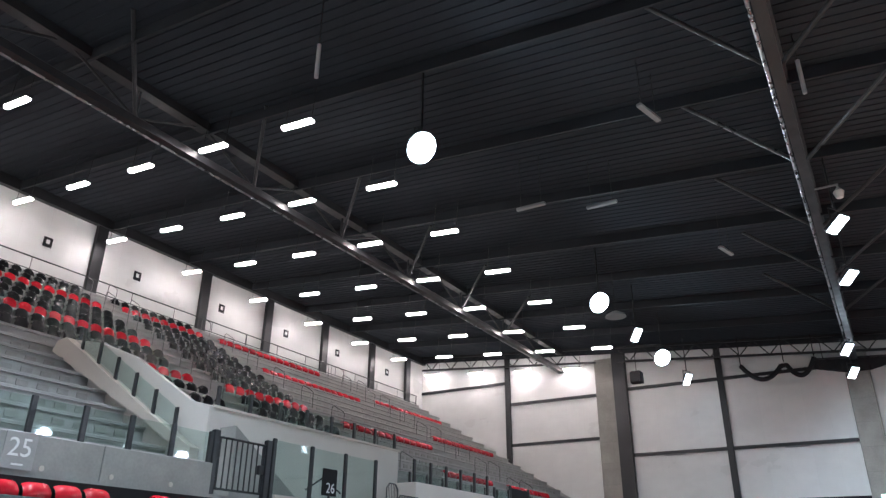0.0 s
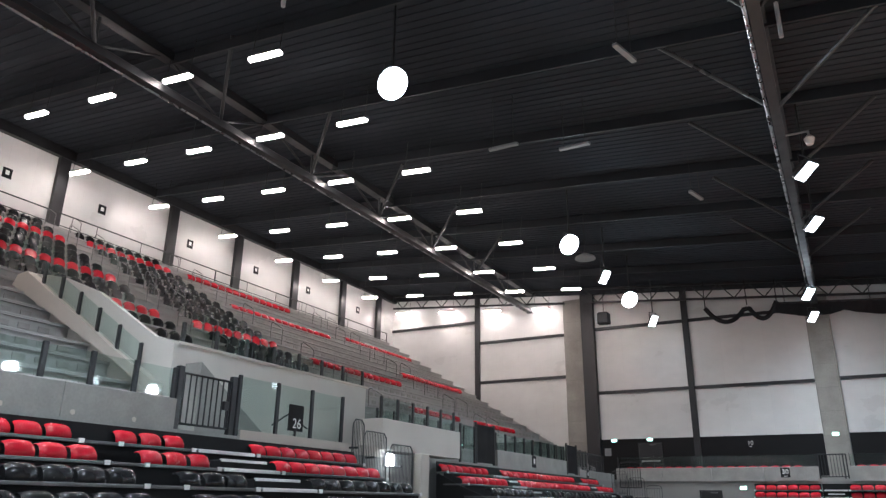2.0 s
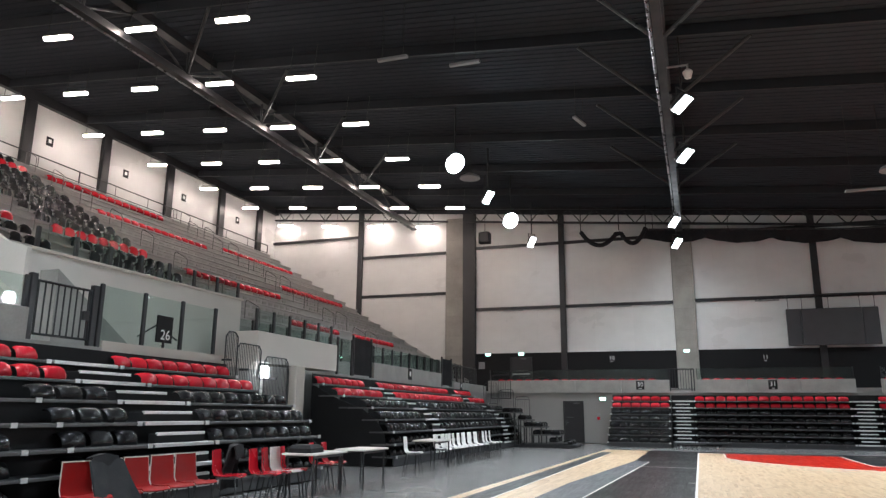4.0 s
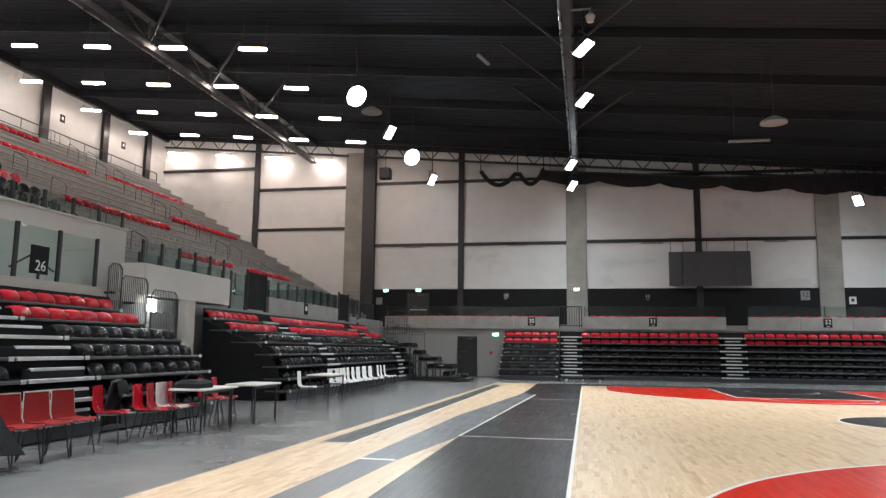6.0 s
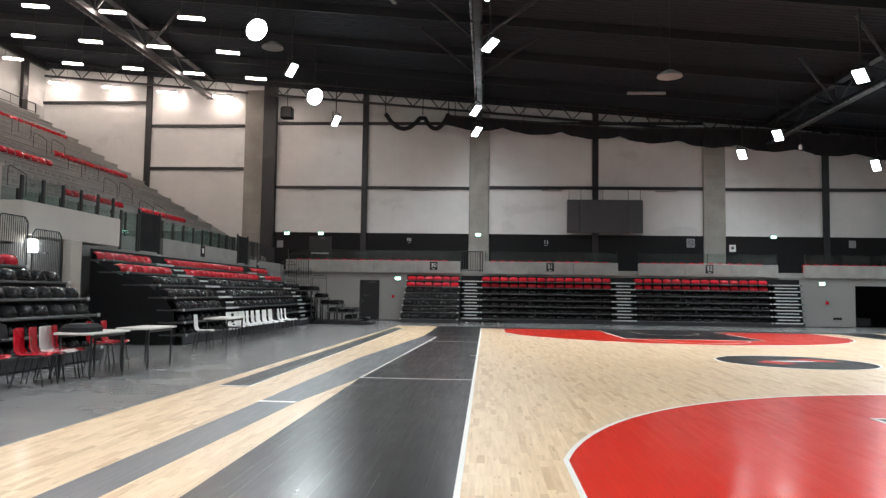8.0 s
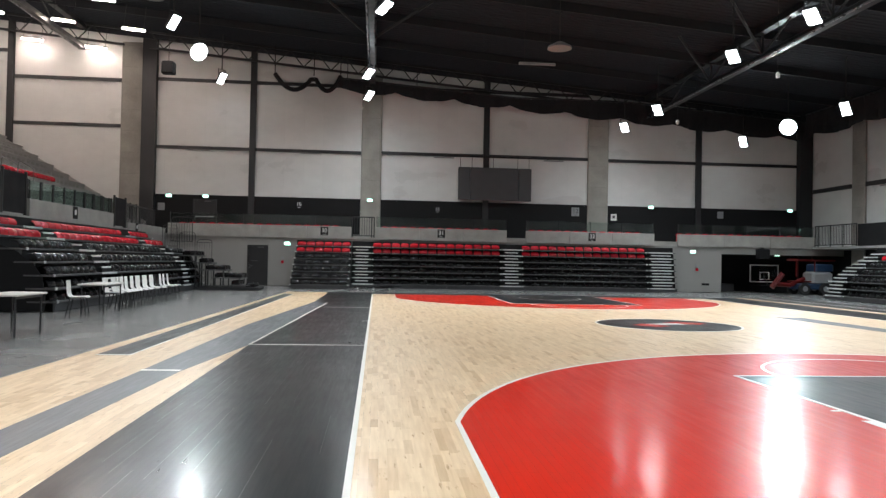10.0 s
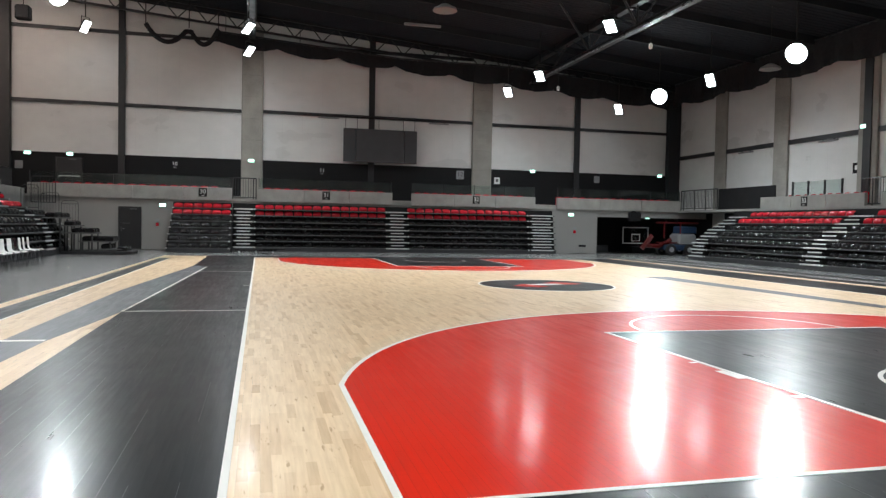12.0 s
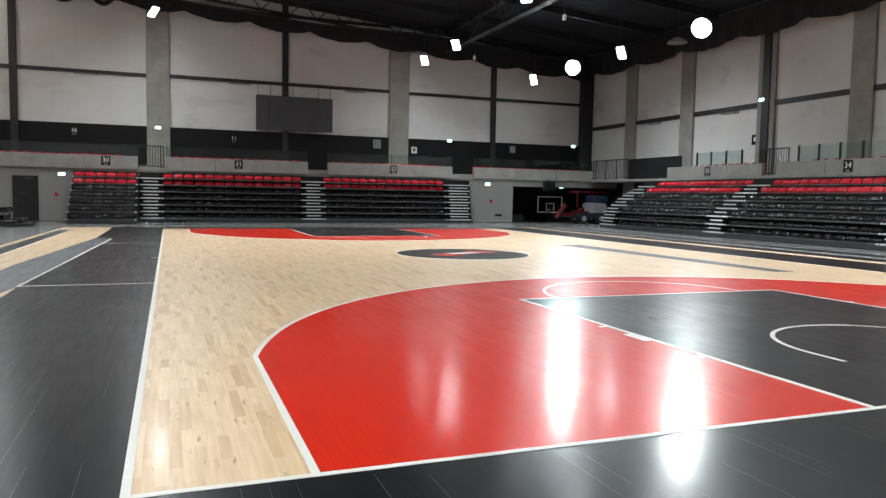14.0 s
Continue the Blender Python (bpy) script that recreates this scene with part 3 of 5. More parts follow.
def parapet(name, axis, a, b, c, z0=2.62, z1=3.29, t=0.18, joints=2.4, label="fair-faced concrete gallery parapet in panels", finish="fair_concrete"):
    """A parapet of separate precast panels along x or y; c is its face towards the court."""
    p = base(name, 0, 0, 0, label, "parapet", "gallery parapets")
    p["kind"] = "structure"
    k = max(1, round((b - a) / joints))
    for i in range(k):
        u0, u1 = a + (b - a) * i / k + 0.006, a + (b - a) * (i + 1) / k - 0.006
        s = Shape()
        if axis == "x":
            s.bev(u0, u1, min(c, c + t), max(c, c + t), z0, z1, 0.012)
        else:
            s.bev(min(c, c + t), max(c, c + t), u0, u1, z0, z1, 0.012)
        part("panel", s, M[finish], p)
    return p


for a, b in ((-11.1, -1.28), (0.03, 7.36), (8.46, 15.9), (17.28, 25.6)):
    parapet("parapet_north", "x", a, b, FRONT_N - 0.1, t=0.2)
parapet("parapet_west", "y", -6.0, 5.96, PAR_W, t=-0.18)
parapet("parapet_west", "y", 13.1, 17.8, PAR_W + 0.1, 2.8, 3.64, t=-0.75, joints=4.5, label="pale smooth concrete balcony front", finish="smooth")
parapet("parapet_west", "y", 21.0, 28.6, PAR_W, t=-0.18, joints=4)
for a, b in ((-4, 3.5), (5.0, 12.4), (13.6, 21.2), (22.03, 28.75)):
    parapet("parapet_east", "y", a, b, PAR_E, t=0.18)

cover = Shape().rod((0, 0, 0), (0.012, 0, 0), 0.045, 12).mesh("anchor_cover", M["cheek"])
for i in range(9):
    ob = tagged(new("anchor_cover", cover), "small pale round cover on the concrete parapet", "cover", "parapet anchor covers")
    ob.matrix_basis = pose(PAR_W, -4.9 + 1.24 * i, 2.80)

# upper west terrace: stepped concrete
TIER_X, TIER_Z, TREAD, RISE, ROWS_N = -12.9, 3.4, 0.85, 0.51, 17
terrace = base("terrace", 0, 0, 0, "bare grey stepped concrete terrace", "terrace")
terrace["kind"] = "structure"
for i in range(ROWS_N + 1):
    x1, x0 = TIER_X - TREAD * i, (TIER_X - TREAD * (i + 1) if i < ROWS_N else W_WALL + 0.002)
    z = TIER_Z + RISE * i
    for a, b in ((-8, 7.0), (7.004, 17.0), (17.004, 25.6), (25.604, 38.6)):
        part("step", Shape().box(x0 - 0.05, x1 - 0.05, a, b, z - 0.8, z - 0.075).bev(x0 - 0.05, x1, a, b, z - 0.075, z, 0.012), M["tier_concrete"], terrace)
setting("wall_terrace_end", Shape().prism([(TIER_X, 2.72), (W_WALL, 2.72), (W_WALL, TIER_Z + RISE * 17), (TIER_X, TIER_Z)], "y", 38.61, 38.75), M["tier_concrete"], "concrete side wall of the terrace", "wall")

# ---------------------------------------------------------------- court
def slab(poly, z0, z1):
    return Shape().prism(poly, "z", z0, z1)


court = base("sports_floor", 0, 0, 0, "lacquered maple sports floor with red and black painted zones", "sports floor")
court["kind"] = "structure"
part("underlay", slab([(-4.72, -9), (17.3, -9), (17.3, 29.5), (-3.86, 29.5)], -0.03, -0.008), M["grey_sheen_paint"], court)


def arc(cx, cy, r, a0, a1, k):
    return [(cx + r * math.cos(radians(a0 + (a1 - a0) * i / k)), cy + r * math.sin(radians(a0 + (a1 - a0) * i / k))) for i in range(k + 1)]


def ring(poly_out, poly_in, z0, z1):
    """A strip between two point rows of equal length."""
    s = Shape()
    for i in range(len(poly_out) - 1):
        a, b, c, d = poly_out[i], poly_out[i + 1], poly_in[i + 1], poly_in[i]
        s.prism([a, b, c, d], "z", z0, z1)
    return s


def flip(pts):
    return [(15 - x, 28 - y) for x, y in pts]


LZ, PZ = 0.007, 0.004
a_end = math.degrees(math.acos(6.6 / 6.75))
outer = [(14.1, 0)] + arc(7.5, 1.575, 6.75, a_end, 180 - a_end, 56) + [(0.9, 0)]
inner = [(14.05, 0)] + arc(7.5, 1.575, 6.70, a_end, 180 - a_end, 56) + [(0.95, 0)]
key = [(5.05, 0), (9.95, 0), (9.95, 5.8), (5.05, 5.8)]
for half, fn in (("south", lambda p: p), ("north", flip)):
    part("red_zone", slab(fn(inner), 0.0, PZ), M["red_paint"], court, "red painted three-point zone")
    part("three_point_line", ring(fn(outer), fn(inner), 0.0, LZ), M["line"], court)
    part("key", slab(fn([(5.1, 0), (9.9, 0), (9.9, 5.75), (5.1, 5.75)]), PZ, PZ + 0.004), M["black_paint"], court, "black painted key")
    kl = Shape()
    for a, b in (((5.05, 0), (5.10, 5.8)), ((9.90, 0), (9.95, 5.8)), ((5.05, 5.75), (9.95, 5.8))):
        (x0, y0), (x1, y1) = fn([a, b])
        kl.box(min(x0, x1), max(x0, x1), min(y0, y1), max(y0, y1), PZ, LZ + 0.004)
    for yy, w in ((1.75, 0.1), (2.6, 0.4), (3.45, 0.05), (4.3, 0.05)):
        for xa, xb in ((4.95, 5.05), (9.95, 10.05)):
            (x0, y0), (x1, y1) = fn([(xa, yy), (xb, yy + w)])
            kl.box(min(x0, x1), max(x0, x1), min(y0, y1), max(y0, y1), PZ, LZ)
    part("key_line", kl, M["line"], court)
    part("free_throw_arc", ring(fn(arc(7.5, 5.8, 1.8, 0, 180, 32)), fn(arc(7.5, 5.8, 1.75, 0, 180, 32)), PZ, LZ), M["line"], court)
    nc_o = [(8.80, 1.2)] + arc(7.5, 1.575, 1.30, 0, 180, 28) + [(6.20, 1.2)]
    nc_i = [(8.75, 1.2)] + arc(7.5, 1.575, 1.25, 0, 180, 28) + [(6.25, 1.2)]
    part("no_charge_arc", ring(fn(nc_o), fn(nc_i), PZ + 0.003, LZ + 0.004), M["line"], court)

part("side_band", slab([(-2.03, -2.1), (-0.03, -2.1), (-0.03, 29.4), (-2.0, 29.4)], 0.0, PZ), M["black_paint"], court, "black painted run-off band")
part("end_band", slab([(-0.029, -2.1), (15.029, -2.1), (15.029, -0.03), (-0.029, -0.03)], 0.0, PZ), M["black_paint"], court, "black painted run-off band")
part("end_band", slab([(-0.029, 28.03), (15.029, 28.03), (15.029, 29.4), (-0.029, 29.4)], 0.0, PZ), M["black_paint"], court, "black painted run-off band")
part("side_band", slab([(15.03, -2.1), (17.05, -2.1), (17.05, 29.4), (15.03, 29.4)], 0.0, PZ), M["black_paint"], court, "black painted run-off band")
seam_rng = random.Random(11)
seams = Shape()
for k in range(36):
    sx0, sy0 = -1.95 + 0.14 * seam_rng.randrange(14), -2.0 + 10.5 * seam_rng.random() ** 1.3
    seams.box(sx0 - 0.0016, sx0 + 0.0016, sy0, min(sy0 + 0.5 + 1.8 * seam_rng.random(), 8.9), PZ, PZ + 0.0008)
for k in range(38):
    sx0, sy0 = 0.1 + 0.14 * seam_rng.randrange(70), -2.05 + 1.6 * seam_rng.random()
    seams.box(sx0 - 0.0018, sx0 + 0.0018, sy0, min(sy0 + 0.4 + 1.2 * seam_rng.random(), -0.08), PZ, PZ + 0.0008)
tagged(part("seams", seams, M["edge"], court, "worn pale seams between painted boards"), kind="stuff")
part("boundary_line", Shape().box(-0.05, 0, -0.05, 28.05, 0, LZ).box(15, 15.05, -0.05, 28.05, 0, LZ).box(0.0, 15, -0.05, 0, 0, LZ).box(0.0, 15, 28, 28.05, 0, LZ), M["line"], court)
part("bench_line", Shape().box(-2.03, -0.05, 8.975, 9.025, PZ, LZ).box(-2.03, -0.05, 18.975, 19.025, PZ, LZ).box(-0.2, -0.05, 13.975, 14.025, PZ, LZ), M["line"], court)
part("centre_circle", slab(arc(7.5, 14, 1.76, 0, 354, 59), 0.0, PZ), M["black_paint"], court, "black painted centre circle")
part("centre_ring", ring(arc(7.5, 14, 1.8, 0, 360, 60), arc(7.5, 14, 1.75, 0, 360, 60), 0.0, LZ), M["line"], court)
part("emblem", slab([(6.5, 13.75), (7.0, 13.3), (7.4, 13.55), (7.2, 13.9), (6.9, 14.2)], PZ, LZ), M["red_paint"], court, "red shape of a painted emblem")
part("emblem", slab([(7.6, 14.6), (8.1, 14.9), (8.7, 14.4), (8.4, 14.1), (8.0, 14.25)], PZ, LZ), M["red_paint"], court, "red shape of a painted emblem")
part("emblem", slab([(7.0, 14.15), (7.3, 14.0), (8.1, 14.15), (7.9, 14.4), (7.4, 14.3)], PZ, LZ), M["line"], court, "white shape of a painted emblem")
# odd panels laid in the border from another layout
part("stray_stripe", slab([(-4.03, 7.5), (-3.55, 7.5), (-3.32, 26.8), (-3.72, 27.4)], 0.0, PZ), M["slate_sheen_paint"], court, "dark stripe on the border boards, lightened for its sheen")
part("stray_stripe", slab([(-3.25, -4), (-2.86, -4), (-2.39, 6.0), (-2.02, 9.0), (-1.99, 22.0), (-2.72, 12.8), (-2.9, 6.0)], 0.0, PZ - 0.0012), M["grey_sheen_paint"], court, "grey stripe on the border boards, lightened for its sheen")
part("stray_stripe", slab([(-2.03, 9.05), (-1.56, 21.2), (-2.0, 22.0)], PZ, PZ + 0.003), M["grey_sheen_paint"], court, "grey stripe on the border boards, lightened for its sheen")
part("stray_line", Shape().prism([(-2.05, 9.0), (-2.0, 9.0), (-1.50, 21.2), (-1.55, 21.2)], "z", PZ, LZ).prism([(-2.92, 6.0), (-2.40, 5.98), (-2.40, 6.08), (-2.92, 6.10)], "z", PZ, LZ).prism([(-4.03, 7.5), (-3.55, 7.5), (-3.55, 7.56), (-4.03, 7.56)], "z", PZ, LZ).prism([(-3.55, 7.5), (-3.52, 7.5), (-3.29, 26.8), (-3.32, 26.8)], "z", 0, LZ), M["line"], court)
part("stray_stripe", slab([(12.1, 17.0), (12.56, 8.35), (13.05, 8.28), (12.9, 17.0)], 0.0, PZ), M["grey_sheen_paint"], court, "grey stripe on the boards")

# ---------------------------------------------------------------- lamps
def tip_matrix(tilt):
    return pose(0, 0, 0, 90 - tilt, 0, 0) @ pose(0, 0, -0.06)


def flood_light(x, y, z, tx, ty, bright=False):
    """Three LED modules in a frame on a bracket, aimed at (tx, ty) on the floor; bright ones carry a wide disc shaped
    like their glare.
    """
    d = Vector((tx - x, ty - y, -z))
    rz = math.degrees(math.atan2(d.y, d.x)) - 90
    tilt = math.degrees(math.atan2(-d.z, math.hypot(d.x, d.y)))
    ob = base("flood_light", x, y, z, "lit white LED flood light on a bracket", "flood light", "court flood lights", rz)
    hang = roof_z(x) - z - 0.25
    # built facing down, then tipped forwards
    def tip(s):
        a = radians(90 - tilt)
        c, q = math.cos(a), math.sin(a)
        s.v = [(vx, vy * c - vz * q, vy * q + vz * c) for vx, vy, vz in s.v]
        return s
    # glare is drawn as a wide glowing disc in place of the modules
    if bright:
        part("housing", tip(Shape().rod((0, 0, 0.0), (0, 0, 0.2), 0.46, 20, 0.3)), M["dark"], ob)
        part("lens", tip(Shape().rod((0, 0, -0.03), (0, 0, 0.0), 0.42, 20)), M["beam"], ob, "oversized white disc in the shape of the lamp's glare")
    else:
        part("housing", tip(Shape().bev(-0.23, 0.23, -0.34, 0.34, 0.0, 0.14, 0.03)), M["dark"], ob)
    for k in (() if bright else (-1, 0, 1)):
        for u in (-0.11, 0.11):
            part("light_module", tip(Shape().bev(u - 0.105, u + 0.105, k * 0.22 - 0.105, k * 0.22 + 0.105, -0.03, 0.0, 0.025)), M["flood"], ob, "glowing white LED module")
    part("bracket", Shape().path([(-0.26, 0, 0.07), (-0.26, 0, 0.5), (0.26, 0, 0.5), (0.26, 0, 0.07)], 0.02), M["dark"], ob)
    lamp = bpy.data.lights.new("spot", "SPOT")
    far, side = y > 27, abs(x - 7) > 12
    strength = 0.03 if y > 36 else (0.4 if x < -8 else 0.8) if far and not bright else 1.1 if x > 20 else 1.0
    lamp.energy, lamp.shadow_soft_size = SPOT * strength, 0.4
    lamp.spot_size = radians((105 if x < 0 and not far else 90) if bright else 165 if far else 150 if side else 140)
    lamp.spot_blend = 1.0 if far else 0.85
    lamp.color = (0.98, 0.985, 1.0)
    lo = new("spot_lamp", lamp)
    lo.parent = ob
    lo.matrix_basis = tip_matrix(tilt if bright else 89)
    part("hanger", Shape().rod((0, 0, 0.5), (0, 0, hang + 0.26), 0.03), M["dark"], ob)
    return ob


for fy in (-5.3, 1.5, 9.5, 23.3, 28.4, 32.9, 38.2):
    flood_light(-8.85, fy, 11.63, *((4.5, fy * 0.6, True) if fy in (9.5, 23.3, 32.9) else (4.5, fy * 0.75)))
for fx, fy in ((-0.3, -1.0), (0.22, 18.5), (0.22, 23.4), (-0.48, 33.3), (-0.5, 38.2)):
    flood_light(fx, fy, 11.0, 6.0, fy * 0.8)
for fx, fy in ((14.4, -1.0), (14.4, 8.7), (14.1, 18.5), (13.8, 23.2), (14.75, 33.2), (14.7, 38.2)):
    flood_light(fx, fy, 9.7, 9.0, fy * 0.8)
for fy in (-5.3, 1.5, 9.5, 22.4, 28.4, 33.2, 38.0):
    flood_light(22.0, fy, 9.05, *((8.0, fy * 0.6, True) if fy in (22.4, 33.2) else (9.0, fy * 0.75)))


def tube_mesh():
    """Shallow rounded diffuser under a flat housing."""
    L, w = 0.56, 0.085
    prof = [(-w, 0.05), (-w, 0.0), (-w * 0.8, -0.03), (-w * 0.4, -0.048), (w * 0.4, -0.048), (w * 0.8, -0.03), (w, 0.0), (w, 0.05)]
    return Shape().prism(prof, "x", -L, L)


tb = base("batten_light", -26.65, 8.8, 14.36, "lit white batten light hung under the roof", "batten light", "batten lights")
part("diffuser", tube_mesh(), M["tube"], tb, "glowing white diffuser")
part("housing", Shape().box(-0.59, 0.59, -0.1, 0.1, 0.052, 0.11), M["dark"], tb)
for sx in (-0.5, 0.5):
    part("hanger", Shape().rod((sx, 0, 0.1), (sx, 0, 1.32), 0.012, 5), M["dark"], tb)
for i in range(8):
    for j in range(5):
        x, yy = -26.65 + 3.5 * j, (8.75, 12.95, 17.12, 21.6, 26.05, 30.5, 34.85, 39.2)[i]
        m = pose(x, yy, 12.1 - 0.085 * x - (0.12 if i == 7 else 0), 0, math.degrees(math.atan(0.085)), 0)
        if i == j == 0:
            tb.matrix_basis = m
        elif not (i == 7 and j == 4):
            copy_thing(tb, m)
# last two rows are unseen, added to brighten the south terrace
for i in range(3):
    for j in range(3 if i == 0 else 5):
        x = -26.65 + 3.5 * j
        copy_thing(tb, pose(x, 8.8 - 4.35 * (i + 1), 12.1 - 0.085 * x, 0, math.degrees(math.atan(0.085)), 0))

# ---------------------------------------------------------------- tribunes
def seat_shape(w=0.44, h=0.33, d=0.22):
    """Moulded shell: turned-down front lip, pan and an upright back with rounded top corners."""
    prof = [(-d, 0.02), (-d - 0.02, 0.06), (-d * 0.9, 0.095), (-0.09, 0.085), (-0.035, 0.115), (-0.01, 0.18), (0.002, h - 0.085), (0.02, h - 0.03), (0.05, h - 0.006), (0.085, h - 0.012)]
    grid = []
    for py, pz in prof:
        up = max(0.0, (pz - 0.12) / (h - 0.12))
        row = []
        for k in range(9):
            u = math.sin(math.pi / 2 * (-1 + k / 4))
            row.append((u * w / 2 * (1 - 0.04 * up ** 4), py - 0.035 * u * u * min(1, up * 2) + 0.03 * u ** 6, pz - 0.12 * abs(u) ** 3.5 * up ** 2))
        grid.append(row)
    return Shape().sheet(grid, 0.02)


def folded_seat_shape(w=0.42, h=0.275):
    """Folded shell: a nearly upright, softly domed face with rounded corners, rolled back at the top."""
    prof = [(-0.08, 0.05), (-0.125, 0.058), (-0.142, 0.09), (-0.138, 0.15), (-0.12, 0.19), (-0.10, 0.225), (-0.065, 0.256), (-0.01, h), (0.05, h - 0.01)]
    grid = []
    for k, (py, pz) in enumerate(prof):
        f = (pz - 0.05) / (h - 0.05)
        e = abs(2 * f - 1) ** 5
        row = []
        for j in range(9):
            u = math.sin(math.pi / 2 * (-1 + j / 4))
            row.append((u * w / 2 * (1 - 0.07 * e), py + 0.055 * u ** 4 - 0.018 * math.cos(u * 2.2) * f, pz - 0.035 * u ** 6 * f ** 2))
        grid.append(row)
    return Shape().sheet(grid, 0.018)


SEAT = {c: folded_seat_shape().mesh("seat", M[c + "_seat"], True) for c in ("red", "black")}
BIG = {"red": seat_shape(0.46, 0.60, 0.36).mesh("seat", M["red_seat"], True)}
TIER = {c: seat_shape(0.39, 0.50, 0.3).mesh("seat", M[c + "_seat"], True) for c in ("red", "black")}
CAP = Shape().box(-0.05, 0.05, -0.02, 0.0, -0.035, 0.035).mesh("end_cap", M["nosing"])


STACK_W = (0.0, 0.05, 0.1, 0.35, 0.8, 1.75, 2.45)
STACK_E = (0.0, 0.1, 0.16, 0.69, 1.1, 1.7, 2.4)
STACK_N = tuple(0.06 * i for i in range(7))
STACK_30 = tuple(0.47 * i for i in range(7))


def tribune(label, m, length, blocks, aisles, depth, rise=0.335, z0=0.2, red=2):
    """Telescopic tribune: x along its front, y to its back. depth: how far back each row begins;
    blocks: (from, to) with seats; aisles: (from, to) with steps."""
    t = new("telescopic_tribune")
    t.empty_display_size = 0.3
    t.matrix_basis = m
    tagged(t, label, "tribune", "telescopic tribunes")
    k = max(1, round(length / 2.6))
    for i in range(k):
        part("skirt", Shape().box(length * i / k + 0.006, length * (i + 1) / k - 0.006, 0.03, 0.07, 0.0, z0 - 0.05), M["skirt"], t, "graphite skirt panel")
    rows = len(depth)
    for i in range(rows):
        y, z = depth[i], z0 + rise * i
        back = y + 0.46 if i == rows - 1 else max(y + 0.46, depth[i + 1] + 0.1)
        if i == rows - 1:
            back = y + 0.36
        part("deck", Shape().bev(0, length, y, back, z - 0.05, z, 0.012), M["deck"], t)
        part("edge_trim", Shape().bev(0.0, length, y - 0.012, y - 0.001, z - 0.048, z - 0.006, 0.004), M["edge"], t, "grey aluminium deck edge")
        run = min(0.72, depth[-1] + 0.34 - y)
        for u in (-0.012, length + 0.001):
            part("end_trim", Shape().bev(u, u + 0.011, y, y + run, z - 0.048, z - 0.006, 0.004), M["edge"], t, "grey aluminium deck end")
        part("riser", Shape().box(0.02, length - 0.02, back - 0.03, back - 0.01, z, z + rise - 0.05), M["black"], t)
        for a, b in blocks:
            n_s = int((b - a) / 0.475)
            pitch = (b - a) / n_s
            for j in range(n_s):
                part("seat", SEAT["red" if i >= rows - red else "black"], None, t, "", (a + pitch * (j + 0.5), y + 0.30, z - 0.06))
            for u in (a, b):
                part("end_cap", CAP, None, t, "", (u, y, z - 0.02))
        for a, b in aisles:
            part("nosing", Shape().bev(a + 0.04, b - 0.04, y - 0.03, y + 0.06, z - 0.05, z + 0.012, 0.008), M["nosing"], t, "pale aluminium step edge")
            if i < rows - 1:
                gap = depth[i + 1] - y
                part("half_step", Shape().bev(a + 0.16, b - 0.16, y + 0.02 + gap * 0.3, max(y + gap, y + 0.2), z, z + rise / 2 - 0.012, 0.01), M["black"], t)
                part("nosing", Shape().bev(a + 0.18, b - 0.18, y + gap * 0.3, y + gap * 0.3 + 0.06, z + rise / 2 - 0.04, z + rise / 2 + 0.01, 0.008), M["nosing"], t, "pale aluminium step edge")
    top = z0 + rise * (rows - 1) - 0.06
    end = depth[-1] + 0.34
    for u in (0.0, length - 0.04):
        prof = [(0.30, 0), (end, 0), (end, top)]
        for i in range(rows - 1, -1, -1):
            prof += [(depth[i] + 0.25, z0 + rise * i - 0.06)]
        part("side_panel", Shape().prism(prof, "x", u + 0.01, u + 0.03), M["black"], t, "black side curtain")
    return t


tribune("extended black tribune with two top rows of red seats", pose(-4.25, 33.2, 0), 3.0, [(0.05, 2.95)], [], STACK_30)
tribune("nearly folded black tribune with two top rows of red seats", pose(-1.25, 35.5, 0), 18.2, [(1.15, 8.2), (9.4, 16.5)], [(0.05, 1.1), (8.25, 9.35), (16.6, 18.1)], STACK_N)
# east: faces west, runs from north to south
tribune("part-extended black tribune with two top rows of red seats", pose(22.25, 30.3, 0, 0, 0, -90), 27.0, [(1.5, 8.3), (9.5, 16.7), (17.9, 26.5)], [(0.05, 1.4), (8.35, 9.45), (16.75, 17.85)], STACK_E, 0.345)
# west: faces east, runs from south to north
tribune("part-extended black tribune with two top rows of red seats", pose(-8.15, -3.6, 0, 0, 0, 90), 15.2, [(0.6, 7.2), (7.95, 9.55), (11.3, 15.15)], [(9.62, 11.22)], STACK_W, 0.345, 0.26)
tribune("part-extended black tribune with two top rows of red seats", pose(-8.15, 15.9, 0, 0, 0, 90), 16.2, [(0.1, 3.45), (4.6, 12.5), (13.65, 16.1)], [(3.5, 4.55), (12.55, 13.6)], STACK_W, 0.345, 0.26)

